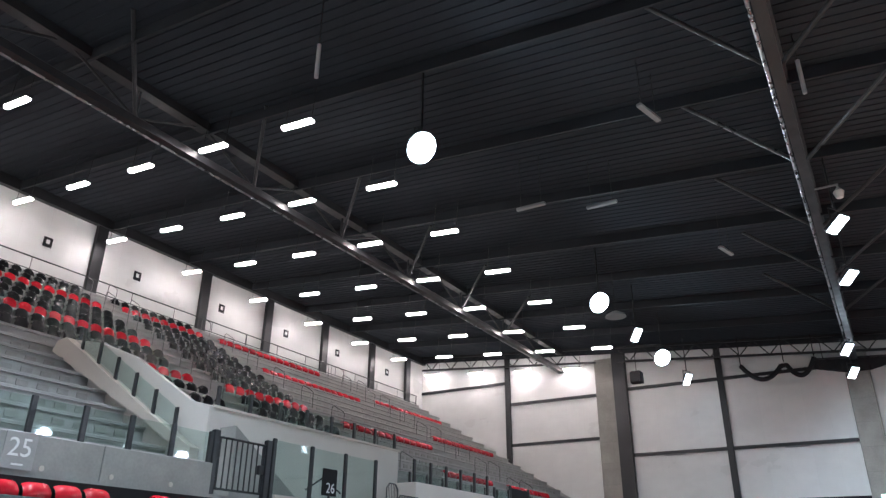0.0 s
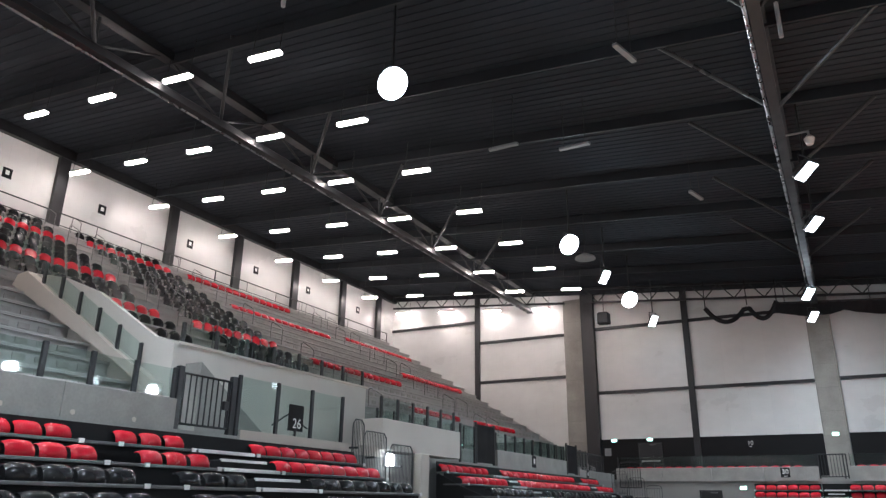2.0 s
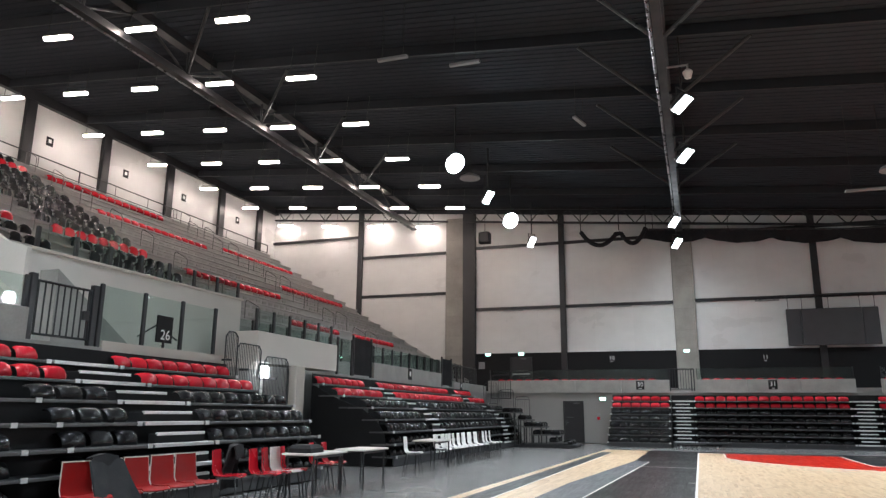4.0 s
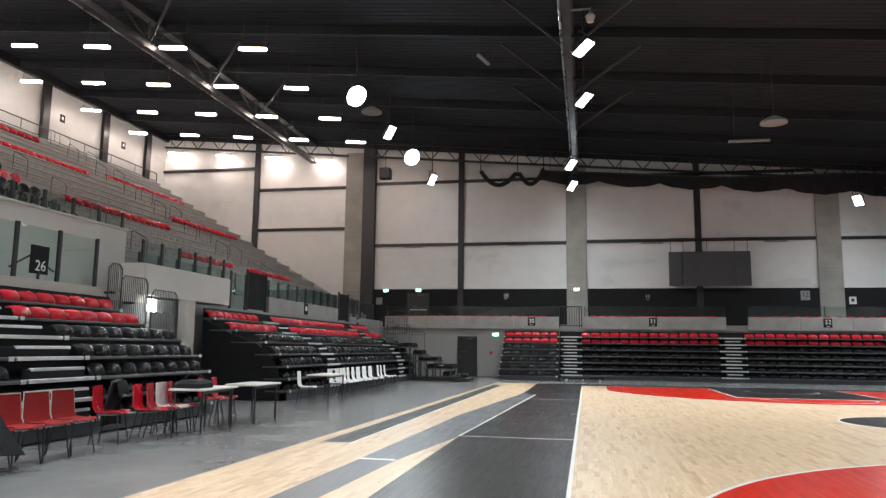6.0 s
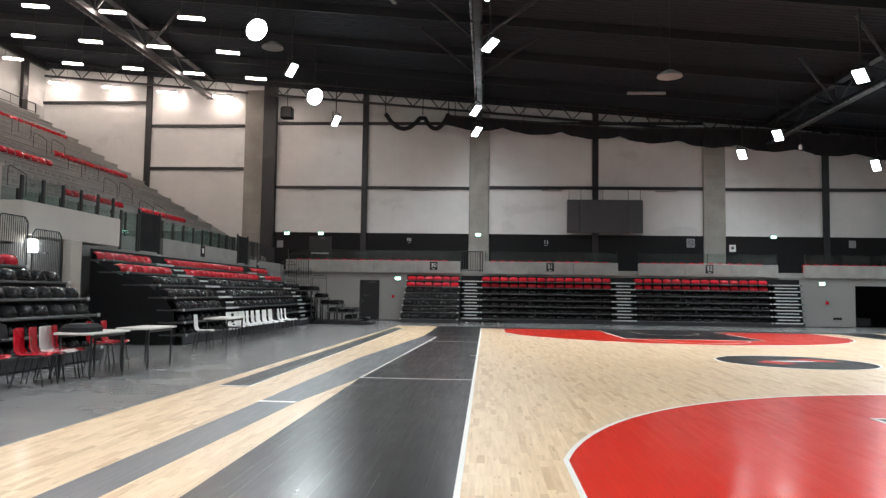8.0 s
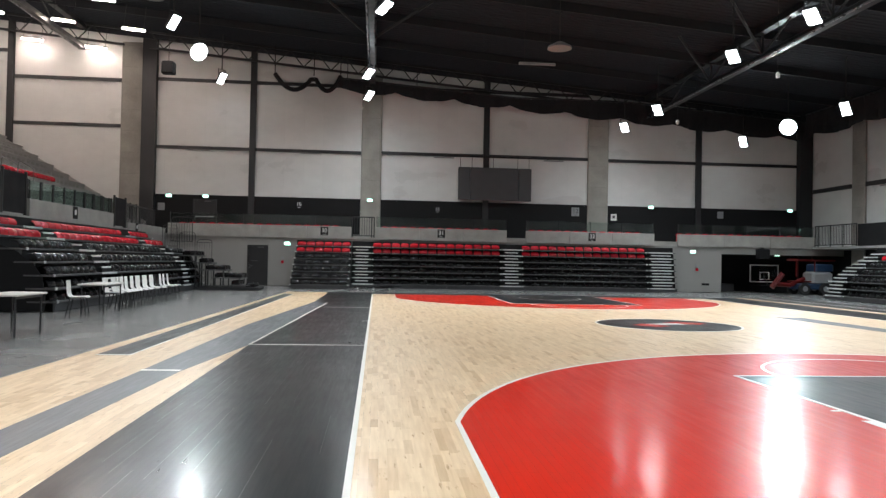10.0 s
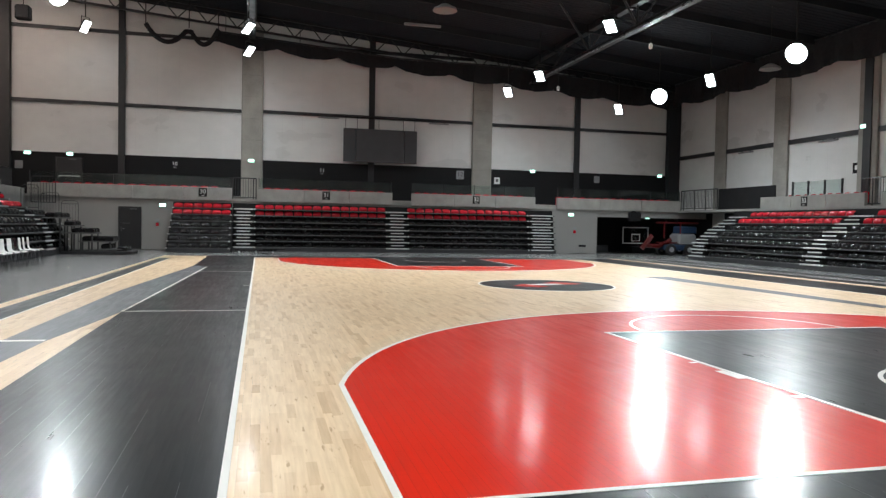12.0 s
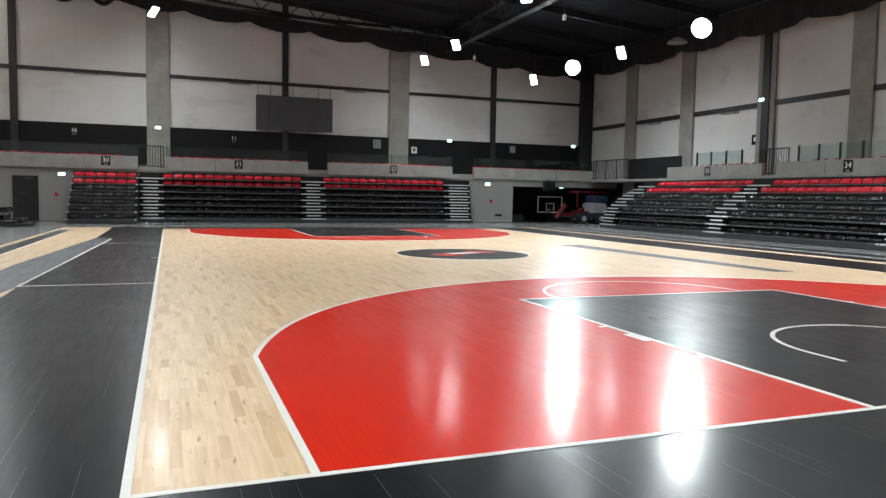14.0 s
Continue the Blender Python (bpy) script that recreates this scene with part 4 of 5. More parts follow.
# ---------------------------------------------------------------- galleries: glass, seats, signs
def glass_guard(axis, a, b, c, z0, z1, pitch=0.95, post=0.045, label="clear glass guard panels between dark posts"):
    g = base("glass_guard", 0, 0, 0, label, "glass guard", "glass guards")
    k = max(1, round((b - a) / pitch))
    for i in range(k + 1):
        u = a + (b - a) * i / k
        s = Shape()
        if axis == "x":
            s.bev(u - post, u + post, c - 0.03, c + 0.03, z0, z1 + 0.03, 0.008)
        else:
            s.bev(c - 0.03, c + 0.03, u - post, u + post, z0, z1 + 0.03, 0.008)
        part("post", s, M["dark"], g)
        if i < k:
            u0, u1 = u + post + 0.01, a + (b - a) * (i + 1) / k - post - 0.01
            s = Shape()
            if axis == "x":
                s.box(u0, u1, c - 0.006, c + 0.006, z0 + 0.03, z1)
            else:
                s.box(c - 0.006, c + 0.006, u0, u1, z0 + 0.03, z1)
            part("pane", s, M["glass"], g, "clear glass pane").visible_shadow = False
    return g


def bar_rail(axis, a, b, c, z0, z1, pitch=0.14, label="black steel railing with upright bars"):
    g = base("railing", 0, 0, 0, label, "railing", "steel railings")
    def at(u, z):
        return (u, c, z) if axis == "x" else (c, u, z)
    part("top_rail", Shape().rod(at(a, z1), at(b, z1), 0.03), M["dark"], g)
    part("bottom_rail", Shape().rod(at(a, z0 + 0.1), at(b, z0 + 0.1), 0.022), M["dark"], g)
    k = max(2, round((b - a) / pitch))
    for i in range(k + 1):
        u = a + (b - a) * i / k
        thick = i in (0, k) or i % 8 == 0
        part("post" if thick else "bar", Shape().rod(at(u, z0 if thick else z0 + 0.1), at(u, z1), 0.032 if thick else 0.014, 6), M["dark"], g)
    return g


def sign(axis, x, y, z, text, size=0.36, back="black", ink="white_ink", label=""):
    """A square sign with a number; axis: the way its face looks: S, E or W."""
    rz = {"S": 0, "E": 90, "W": -90}[axis]
    s = base("sign", x, y, z, label or "small black section sign with white numerals", "sign", "section signs", rz)
    part("plate", Shape().bev(-size * 0.55, size * 0.55, -0.02, 0.0, -size * 0.6, size * 0.6, 0.008), M[back], s)
    if text:
        lettering(text, size * 0.85, M[ink], s, pose(0, -0.024, 0.03, 90, 0, 0))
        part("bar", Shape().box(-size * 0.2, size * 0.2, -0.026, -0.021, -size * 0.48, -size * 0.42), M[ink], s)
    else:
        part("bar", Shape().box(-size * 0.22, size * 0.22, -0.026, -0.021, -size * 0.2, size * 0.3), M[ink], s)
    return s


def exit_lamp(axis, x, y, z, w=0.30, h=0.15):
    rz = {"S": 0, "E": 90, "W": -90}[axis]
    s = base("exit_light", x, y, z, "lit green and white emergency exit light", "exit light", "exit lights", rz)
    part("housing", Shape().bev(-w / 2 - 0.02, w / 2 + 0.02, 0.0, 0.06, -h / 2 - 0.02, h / 2 + 0.02, 0.01), M["tank"], s)
    part("face", Shape().box(-w / 2, w / 2, -0.012, 0.0, -h / 2, h / 2), M["exit"], s, "glowing pale green face")
    return s


for a, b in ((-11.0, -1.35), (0.1, 7.3), (8.5, 15.85), (17.35, 25.5)):
    glass_guard("x", a, b, FRONT_N + 0.02, 3.29, 3.86, 1.9, 0.015, "nearly invisible glass guard on the parapet")
bar_rail("x", -1.25, -0.05, FRONT_N + 0.1, 2.72, 3.85)
seats = base("gallery_seats", 0, 37.15, 2.72, "row of red seats behind the north parapet", "seat row")
for a, b in ((-10.8, -1.5), (0.3, 7.2), (8.7, 15.7), (17.5, 25.3)):
    k = int((b - a) / 0.52)
    for i in range(k):
        part("seat", BIG["red"], None, seats, "", (a + 0.52 * (i + 0.5), 0, 0.07))
seats_e = base("gallery_seats", 26.2, 0, 2.72, "row of red seats behind the east parapet", "seat row")
for a, b in ((5.3, 12.2), (13.9, 20.3), (22.6, 28.1)):
    k = int((b - a) / 0.52)
    for i in range(k):
        part("seat", BIG["red"], None, seats_e, "", (0, a + 0.52 * (i + 0.5), 0.06), -90)
part("plinth", Shape().box(-0.4, 0.3, 4, 28.3, 0, 0.1), M["fair_concrete"], seats_e)
part("plinth", Shape().box(-11, 25.4, -0.4, 0.2, 0, 0.16), M["fair_concrete"], seats)

for x, z, txt in ((-4.55, 4.69, "10"), (3.73, 4.62, "11"), (-12.5, 4.39, ""), (21.55, 4.72, "")):
    sign("S", x, N_WALL - 0.1, z, txt, 0.36, "black" if txt else "tank", "white_ink" if txt else "tank")
sign("S", 12.25, N_WALL - 0.1, 4.69, "12", 0.44, "tank", "skirt", "pale grey section sign with dark numerals")
sign("S", 14.68, N_WALL - 0.1, 4.41, "", 0.34, "white_plastic", "skirt", "white notice on the black wall")
for x, txt in ((-2.76, "30"), (3.67, "31"), (12.25, "32")):
    sign("S", x, FRONT_N - 0.1, 3.02, txt, 0.38)
sign("W", PAR_E, 25.6, 3.0, "33", 0.38)
sign("W", PAR_E, 17.55, 3.0, "34", 0.40)
sign("E", PAR_W, 2.13, 3.02, "25", 0.46, "tier_concrete", "white_ink", "white section numerals on the grey concrete parapet")
sign("E", PAR_W, 24.58, 3.05, "", 0.38)
sign("E", PAR_W, 31.6, 2.82, "", 0.3)
sign("W", E_WALL, 24.71, 4.61, "", 0.42)
for x, z in ((-12.07, 5.04), (-9.97, 5.05), (17.03, 5.09), (26.1, 5.1)):
    exit_lamp("S", x, N_WALL - 0.18, z)
exit_lamp("S", -0.35, N_WALL - 0.25, 5.06, 0.3)
for x, z in ((-4.75, 2.30), (18.2, 2.31)):
    exit_lamp("S", x, FRONT_N - 0.05, z)
exit_lamp("S", 25.2, N_WALL - 0.32, 2.3, 0.3)
exit_lamp("W", E_WALL - 0.22, 24.2, 6.5, 0.3)
exit_lamp("W", E_WALL - 0.06, 31.9, 3.95, 0.3)
exit_lamp("E", -12.84, 19.6, 3.15, 0.25)
exit_lamp("E", -12.84, 7.6, 3.2, 0.3)

# gallery doors and the lower door
def door(name, x, y, z, w, h, label):
    d = base(name, x, y, z, label, "door")
    d["kind"] = "structure"
    part("door_frame", Shape().box(-w / 2 - 0.06, -w / 2, -0.05, 0.02, 0, h + 0.06).box(w / 2, w / 2 + 0.06, -0.05, 0.02, 0, h + 0.06).box(-w / 2, w / 2, -0.05, 0.02, h, h + 0.06), M["dark"], d)
    part("leaf", Shape().bev(-w / 2, w / 2, -0.03, 0.015, 0.01, h, 0.006), M["dark"], d, "dark grey steel leaf")
    part("closer", Shape().bev(0.0, 0.32, -0.1, -0.03, h - 0.09, h - 0.03, 0.01), M["edge"], d)
    part("door_handle", Shape().path([(-w / 2 + 0.08, -0.03, 1.05), (-w / 2 + 0.08, -0.09, 1.05), (-w / 2 + 0.22, -0.09, 1.05)], 0.012), M["chrome"], d)
    part("plate", Shape().box(-w / 2 + 0.05, -w / 2 + 0.11, -0.036, -0.03, 0.92, 1.14), M["edge"], d)
    part("notice", Shape().box(-0.35, 0.0, -0.034, -0.03, 1.31, 1.345), M["edge"], d)
    return d


door("door_1", -6.33, FRONT_N, 0.0, 0.98, 2.13, "dark grey steel door in the pale lower wall")
door("door_2", -10.0, N_WALL - 0.12, 2.72, 1.25, 2.1, "black double door at the back of the gallery")
part("push_bar", Shape().rod((-10.5 + 10.0, -0.1, 1.12), (0.55, -0.1, 1.12), 0.03), M["nosing"], bpy.data.objects["door_2"])
for x in (-5.0, 18.47):
    e = base("fire_call_point", x, FRONT_N - 0.0, 1.3, "small red call point with a white sign above", "call point", "call points")
    part("box", Shape().bev(-0.07, 0.07, -0.06, 0.02, -0.09, 0.07, 0.01), M["red_seat"], e)
    part("plate", Shape().box(-0.08, 0.08, -0.012, 0.02, 0.12, 0.28), M["tank"], e)
tagged(base("wall_vent", 19.0, FRONT_N, 0.45, "small dark wall vent grille", "vent"))
part("grille", Shape().bev(-0.22, 0.22, -0.03, 0.02, -0.06, 0.06, 0.01), M["black"], bpy.data.objects["wall_vent"])

# hanging LED screen
sc = base("led_screen", 7.15, N_WALL - 0.45, 5.22, "switched-off dark grey LED screen hung on rods", "screen")
for x0, x1 in ((-2.23, -1.5), (-1.5, 1.45), (1.45, 2.23)):
    part("screen_panel", Shape().bev(x0 + 0.008, x1 - 0.008, -0.12, 0.12, 0, 1.97, 0.02), M["screen"], sc, "dark matt display panel")
part("frame", Shape().box(-2.2, 2.2, 0.12, 0.2, 0.05, 1.9), M["dark"], sc)
for x in (-2.1, -1.4, -0.1, 1.4, 2.1):
    part("rod", Shape().rod((x, 0.05, 1.9), (x, 0.05, 2.75), 0.015, 6), M["dark"], sc)
part("bracket", Shape().box(-2.2, 2.2, 0.03, 0.42, 2.72, 2.78), M["dark"], sc)

# black swagged curtain under the roof edge
def swag(name, along, lo, hi, c, zfun, drop, step, label):
    ob = base(name, 0, 0, 0, label, "curtain")
    grid = []
    k = int((hi - lo) / 0.22)
    for j in range(5):
        row = []
        for i in range(k + 1):
            u = lo + (hi - lo) * i / k
            ph = ((u - lo) % step) / step
            sag = 4 * ph * (1 - ph)
            zt = zfun(u) + drop(u)
            zb = zfun(u) - 0.28 * sag + 0.25
            z = zt + (zb - zt) * j / 4
            w = c + 0.09 * math.sin(u * 5.3) * j / 4 + 0.05 * math.sin(u * 13 + j)
            row.append((u, w, z) if along == "x" else (w, u, z))
        grid.append(row)
    part("drape", Shape().sheet(grid, 0.02), M["cloth"], ob, smooth=True)
    part("rail", Shape().path([((u, c, zfun(u) + drop(u)) if along == "x" else (c, u, zfun(u) + drop(u))) for u in [lo + (hi - lo) * i / 8 for i in range(9)]], 0.05), M["dark"], ob)
    u = lo + 0.5
    while u < hi:
        top = roof_z(u if along == "x" else c) + 0.02
        part("hanger", Shape().rod((u, c, zfun(u) + drop(u)) if along == "x" else (c, u, zfun(u) + drop(u)), (u, c, top) if along == "x" else (c, u, top), 0.02, 5), M["dark"], ob)
        u += 4.1
    return ob


def swag_z(u):
    return 11.55 - 0.072 * (u + 4.5)


swag("curtain", "x", -2.3, 26.0, N_WALL - 1.0, swag_z, lambda u: 0.75 + 0.5 * min(1.0, max(0.0, (u - 9.0) / 5.0)), 3.4, "black curtain gathered in swags below the roof")
swag("curtain", "y", 4.0, N_WALL - 1.3, 26.4, lambda u: 9.42 - 0.004 * (38 - u), lambda u: 1.55, 4.2, "black curtain gathered in swags below the roof")
loop = base("curtain_loop", -4.2, N_WALL - 1.0, 0, "two thin black swags of gathered cloth", "curtain")
for k, (x0, x1) in enumerate(((-1.8, 0.45), (0.45, 2.0))):
    pts = []
    for i in range(13):
        f = i / 12
        pts.append((x0 + (x1 - x0) * f, 0, 12.25 - 0.9 * 4 * f * (1 - f) - (0.25 if (k == 0) == (i == 12) and i in (0, 12) else 0)))
    part("swag", Shape().path(pts, 0.13, 7), M["cloth"], loop, smooth=True)
for x in (-1.8, 0.45, 2.0):
    part("tie", Shape().rod((x, 0, 12.2), (x, 0, roof_z(-4.2 + x) + 0.02), 0.03, 6), M["cloth"], loop)

# pendant fittings
def pendant(x, y, z):
    p = base("pendant_lamp", x, y, z, "unlit white dish pendant lamp", "pendant lamp", "pendant lamps")
    part("dish", Shape().rod((0, 0, 0), (0, 0, 0.09), 0.46, 20, 0.42).rod((0, 0, 0.09), (0, 0, 0.24), 0.40, 20, 0.14), M["tank"], p, smooth=True)
    part("cord", Shape().rod((0, 0, 0.2), (0, 0, roof_z(x) - z + 0.03), 0.015, 6), M["dark"], p)


def unlit_batten(x, y, z, rz=0.0, L=0.65):
    p = base("unlit_batten", x, y, z, "unlit pale batten fitting hung under the roof", "batten light", "unlit battens", rz)
    part("tray", Shape().bev(-L, L, -0.07, 0.07, 0, 0.09, 0.02), M["tank"], p)
    for s in (-L * 0.7, L * 0.7):
        part("wire", Shape().rod((s, 0, 0.08), (s, 0, roof_z(x) - z + 0.1), 0.01, 5), M["dark"], p)


pendant(6.76, 22.6, 9.5)
pendant(22.0, 24.0, 8.7)
pendant(-8.9, 25.6, 11.7)
unlit_batten(6.42, 24.9, 9.5, 0, 0.75)
for x, y, rz in ((-3.4, 11.8, 75), (-3.45, 21.85, 75), (-8.2, 15.1, 0), (-6.17, 16.1, 0)) :
    unlit_batten(x, y, 12.2, rz, 0.5)
for x, y, z in ((15.58, 23.1, 9.0), (15.25, 31.8, 8.8)):
    hs = base("hanging_sensor", x, y, z, "small white sensor hanging on a thin cable", "sensor", "hanging sensors")
    part("body", Shape().rod((0, 0, -0.1), (0, 0, 0.06), 0.07, 12, 0.085).rod((0, 0, 0.06), (0, 0, 0.14), 0.085, 12, 0.03), M["white_plastic"], hs, smooth=True)
    part("cable", Shape().rod((0, 0, 0.12), (0, 0, roof_z(x) - z + 0.02), 0.012, 5), M["dark"], hs)
# small unlit dome light fitting hung next to the middle truss
bulb = base("dome_camera", 0.45, 18.4, 11.9, "unlit white dome light fitting on a short arm beside the truss", "camera")
part("dome", Shape().rod((0, 0, -0.1), (0, 0, 0.1), 0.1, 14, 0.16).rod((0, 0, 0.1), (0, 0, 0.2), 0.16, 14, 0.07), M["white_plastic"], bulb, smooth=True)
part("arm", Shape().path([(0, 0, 0.18), (0, 0, 0.35), (-0.75, 0, 0.35)], 0.035), M["tank"], bulb)
spk = base("loudspeaker", -10.2, 32.6, 10.4, "black loudspeaker hanging on a cable", "loudspeaker")
part("cabinet", Shape().bev(-0.3, 0.3, -0.25, 0.25, 0, 0.6, 0.06), M["black"], spk)
part("grille", Shape().bev(-0.25, 0.25, -0.28, -0.25, 0.05, 0.55, 0.01), M["dark"], spk)
part("cable", Shape().rod((0, 0, 0.58), (0, 0, roof_z(-10.2) - 10.38), 0.02, 6), M["dark"], spk)
# pale rods stand in for two thin bright streaks below the roof
for x, y, z in ((-9.45, 5.9, 11.75), (0.15, 11.9, 11.6)):
    hr = base("hanging_rod", x, y, z, "pale rod in place of a bright streak under the roof", "rod", "hanging rods")
    part("rod", Shape().rod((0, 0, 0), (0, 0, 0.95), 0.05, 10), M["nosing"], hr)
    part("wire", Shape().rod((0, 0, 0.9), (0, 0, roof_z(x) - z + 0.02), 0.012, 5), M["dark"], hr)

# ---------------------------------------------------------------- west terrace: seats, passage, guards
def row_z(i):
    return TIER_Z + RISE * i


def seat_block(label, spans, kit=TIER, drop=0.0):
    b = base("seating_block", 0, 0, 0, label, "seating block", "terrace seats")
    for i, y0, y1, c in spans:
        k = int((y1 - y0) / 0.5)
        for j in range(k):
            part("seat", kit[c], None, b, "", (TIER_X - TREAD * (i + 1) + 0.16, y0 + 0.5 * (j + 0.5), row_z(i) - drop), 90)
    return b


seat_block("block of black terrace seats with two red rows", [(i, 1.2, 12.2, "red" if i in (10, 14) else "black") for i in range(9, 17)] + [(8, 4.8, 12.2, "black")])
seat_block("lower rows of terrace seats, black with one red row", [(7, 10.2, 12.2, "red"), (6, 10.2, 12.2, "black"), (5, 10.7, 12.2, "black"), (4, 10.7, 12.2, "black")], drop=0.05)
seat_block("block of black terrace seats with two red rows", [(i, 13.6, 18.3, "red" if i in (7, 15) else "black") for i in range(4, 17)])
seat_block("single rows of red seats on the bare terrace", [(12, 19.5, 27.3, "red"), (13, 29.5, 37.0, "red"), (3, 23.0, 27.5, "red"), (3, 29.2, 34.6, "red")], SEAT, -0.12)
seat_block("single rows of red seats on the bare terrace", [(15, 19.0, 26.9, "red"), (6, 19.2, 26.6, "red"), (8, 29.0, 36.0, "red")], SEAT, -0.24)

# plates left on the risers where seats are missing
anchors = Shape()
for i in range(1, 17):
    for y0, y1 in ((-6.0, 6.6 if i < 8 else 1.0), (19.2, 27.4), (29.4, 38.0)):
        k = int((y1 - y0) / 0.5)
        for j in range(k):
            yc = y0 + 0.5 * (j + 0.5)
            xr = TIER_X - TREAD * i - 0.05
            anchors.box(xr - 0.01, xr + 0.02, yc - 0.14, yc + 0.14, row_z(i) - 0.3, row_z(i) - 0.17)
tagged(new("anchor_plates", anchors.mesh("anchor_plates", M["fair_concrete"])), "pale anchor plates for seats on bare terrace risers", "plates", kind="stuff")

hoop = base("handrail_hoop", TIER_X - TREAD * 3, 9.1, row_z(2), "slim dark steel aisle handrail hoop", "handrail", "aisle handrails")
part("hoop", Shape().path([(0.3, 0, -0.3), (0.3, 0, 0.5), (0.24, 0, 0.58), (-0.24, 0, 0.86), (-0.3, 0, 0.85), (-0.34, 0, 0.78), (-0.34, 0, 0.2)], 0.014), M["rail"], hoop)
first = True
for ay in (12.35, 13.5, 18.75, 27.75, 29.15):
    for i in range(2, 17, 2):
        m = pose(TIER_X - TREAD * (i + 0.6), ay, row_z(i) + 0.2)
        if first:
            hoop.matrix_basis, first = m, False
        else:
            copy_thing(hoop, m)
bar_rail("y", 3.0, 38.3, W_WALL + 0.55, row_z(17), row_z(17) + 0.62, 2.4, "thin steel rail along the top walkway")

for i, (sy, sz) in enumerate(((10.8, 13.74), (15.2, 13.77), (20.4, 13.78), (25.3, 13.77), (30.0, 13.8), (35.4, 13.8))):
    sign("E", W_WALL, sy, sz, "", 0.36)

# passage through the terrace: back wall, sloping cheek with glass, gate
setting("wall_passage", Shape().box(-12.75, -12.6, 7.0, 14.4, 2.72, 4.70), M["smooth"], "pale smooth wall of the terrace passage", "wall")
setting("wall_passage_cap", Shape().box(-12.8, -12.56, 7.0, 14.45, 4.70, 4.76), M["cheek"], "pale coping of the passage wall", "trim")
setting("wall_passage_stair", Shape().prism([(7.3, 2.72), (9.8, 2.72), (7.3, 4.3)], "x", -12.6, -12.1), M["fair_concrete"], "concrete stair flank in the passage", "wall")
ch = base("stair_cheek", 0, 7.0, 0, "pale beige sloping cheek wall beside the terrace steps", "wall")
ch["kind"] = "structure"
part("cheek", Shape().prism([(-18.6, 7.15), (-16.9, 6.78), (-15.4, 6.2), (-13.2, 4.9), (-12.56, 4.72), (-12.56, 2.75), (-13.3, 2.75), (-18.95, 7.0)], "y", -0.12, 0.0), M["smooth"], ch, "pale grey upper wall")
part("kerb", Shape().prism([(-18.6, 6.72), (-14.27, 4.45), (-12.66, 3.5), (-12.66, 3.78), (-14.3, 4.72), (-18.07, 7.03), (-18.45, 6.98)], "y", -0.42, -0.18), M["cheek"], ch, "pale beige sloping kerb")
for k in range(6):
    x = -17.45 + 0.81 * k
    z = 6.64 - 0.61 * 0.81 * k
    part("post", Shape().bev(x - 0.05, x + 0.05, -0.33, -0.27, z - 0.06, z + 0.56, 0.01), M["dark"], ch)
    if k < 5:
        part("pane", Shape().prism([(x + 0.07, z - 0.02), (x + 0.74, z - 0.43), (x + 0.74, z + 0.09), (x + 0.07, z + 0.5)], "y", -0.307, -0.295), M["glass"], ch, "clear glass pane").visible_shadow = False
glass_guard("y", -6.0, 5.9, PAR_W - 0.09, 3.29, 3.86, 0.95, 0.05)
glass_guard("y", 7.65, 11.4, PAR_W - 0.05, 2.72, 3.98, 1.25, 0.05)
glass_guard("y", 13.3, 17.7, PAR_W - 0.1, 3.64, 4.25, 0.95, 0.05)
for gy, gw, gh in ((20.15, 1.4, 1.35), (29.6, 1.3, 1.3)):
    sh = base("sheet_gate", PAR_W - 0.1, gy, 2.72, "closed black sheet steel gate", "gate", "sheet gates")
    part("leaf", Shape().bev(-0.02, 0.02, -gw / 2, gw / 2, 0.06, gh, 0.006), M["black"], sh)
    for dy in (-gw / 2 - 0.05, gw / 2 + 0.05):
        part("post", Shape().bev(-0.04, 0.04, dy - 0.04, dy + 0.04, -0.04, gh + 0.08, 0.008), M["dark"], sh)
glass_guard("y", 18.2, 19.3, PAR_W - 0.1, 2.72, 3.95, 1.1, 0.05)
glass_guard("y", 21.0, 28.5, PAR_W - 0.09, 3.3, 3.9, 0.95, 0.03)
glass_guard("y", 7.2, 14.3, -12.68, 4.76, 5.2, 0.95, 0.05)
glass_guard("y", 14.6, 37.0, TIER_X - 0.06, 3.4, 4.25, 1.0, 0.04)
setting("kerb_passage", Shape().box(PAR_W - 0.16, PAR_W, 7.75, 13.4, 2.6, 2.86), M["cheek"], "pale kerb under the glass", "trim")
gate = base("steel_gate", PAR_W - 0.08, 6.75, 2.72, "closed black steel gate with upright bars", "gate")
for dy in (-0.74, 0.74):
    part("gate_post", Shape().bev(-0.06, 0.06, dy - 0.07, dy + 0.07, -0.05, 1.22, 0.01), M["dark"], gate)
part("gate_frame", Shape().path([(0, -0.64, 0.12), (0, 0.64, 0.12), (0, 0.64, 1.1), (0, -0.64, 1.1), (0, -0.64, 0.12)], 0.025), M["dark"], gate)
for k in range(9):
    part("bar", Shape().rod((0, -0.6 + 0.15 * k, 0.12), (0, -0.6 + 0.15 * k, 1.1), 0.016, 6), M["dark"], gate)
part("lock_box", Shape().bev(-0.04, 0.04, 0.5, 0.64, 0.5, 0.68, 0.01), M["dark"], gate)
sg = base("post_sign", PAR_W - 0.02, 9.55, 2.86, "black sign board with white numerals on a stand", "sign", "", 90)
part("stand", Shape().rod((0, 0, 0), (0, 0, 0.3), 0.03), M["dark"], sg)
part("plate", Shape().bev(-0.26, 0.26, -0.02, 0.02, 0.12, 0.72, 0.01), M["black"], sg)
lettering("26", 0.32, M["white_ink"], sg, pose(0.02, -0.025, 0.28, 90, 0, 0))
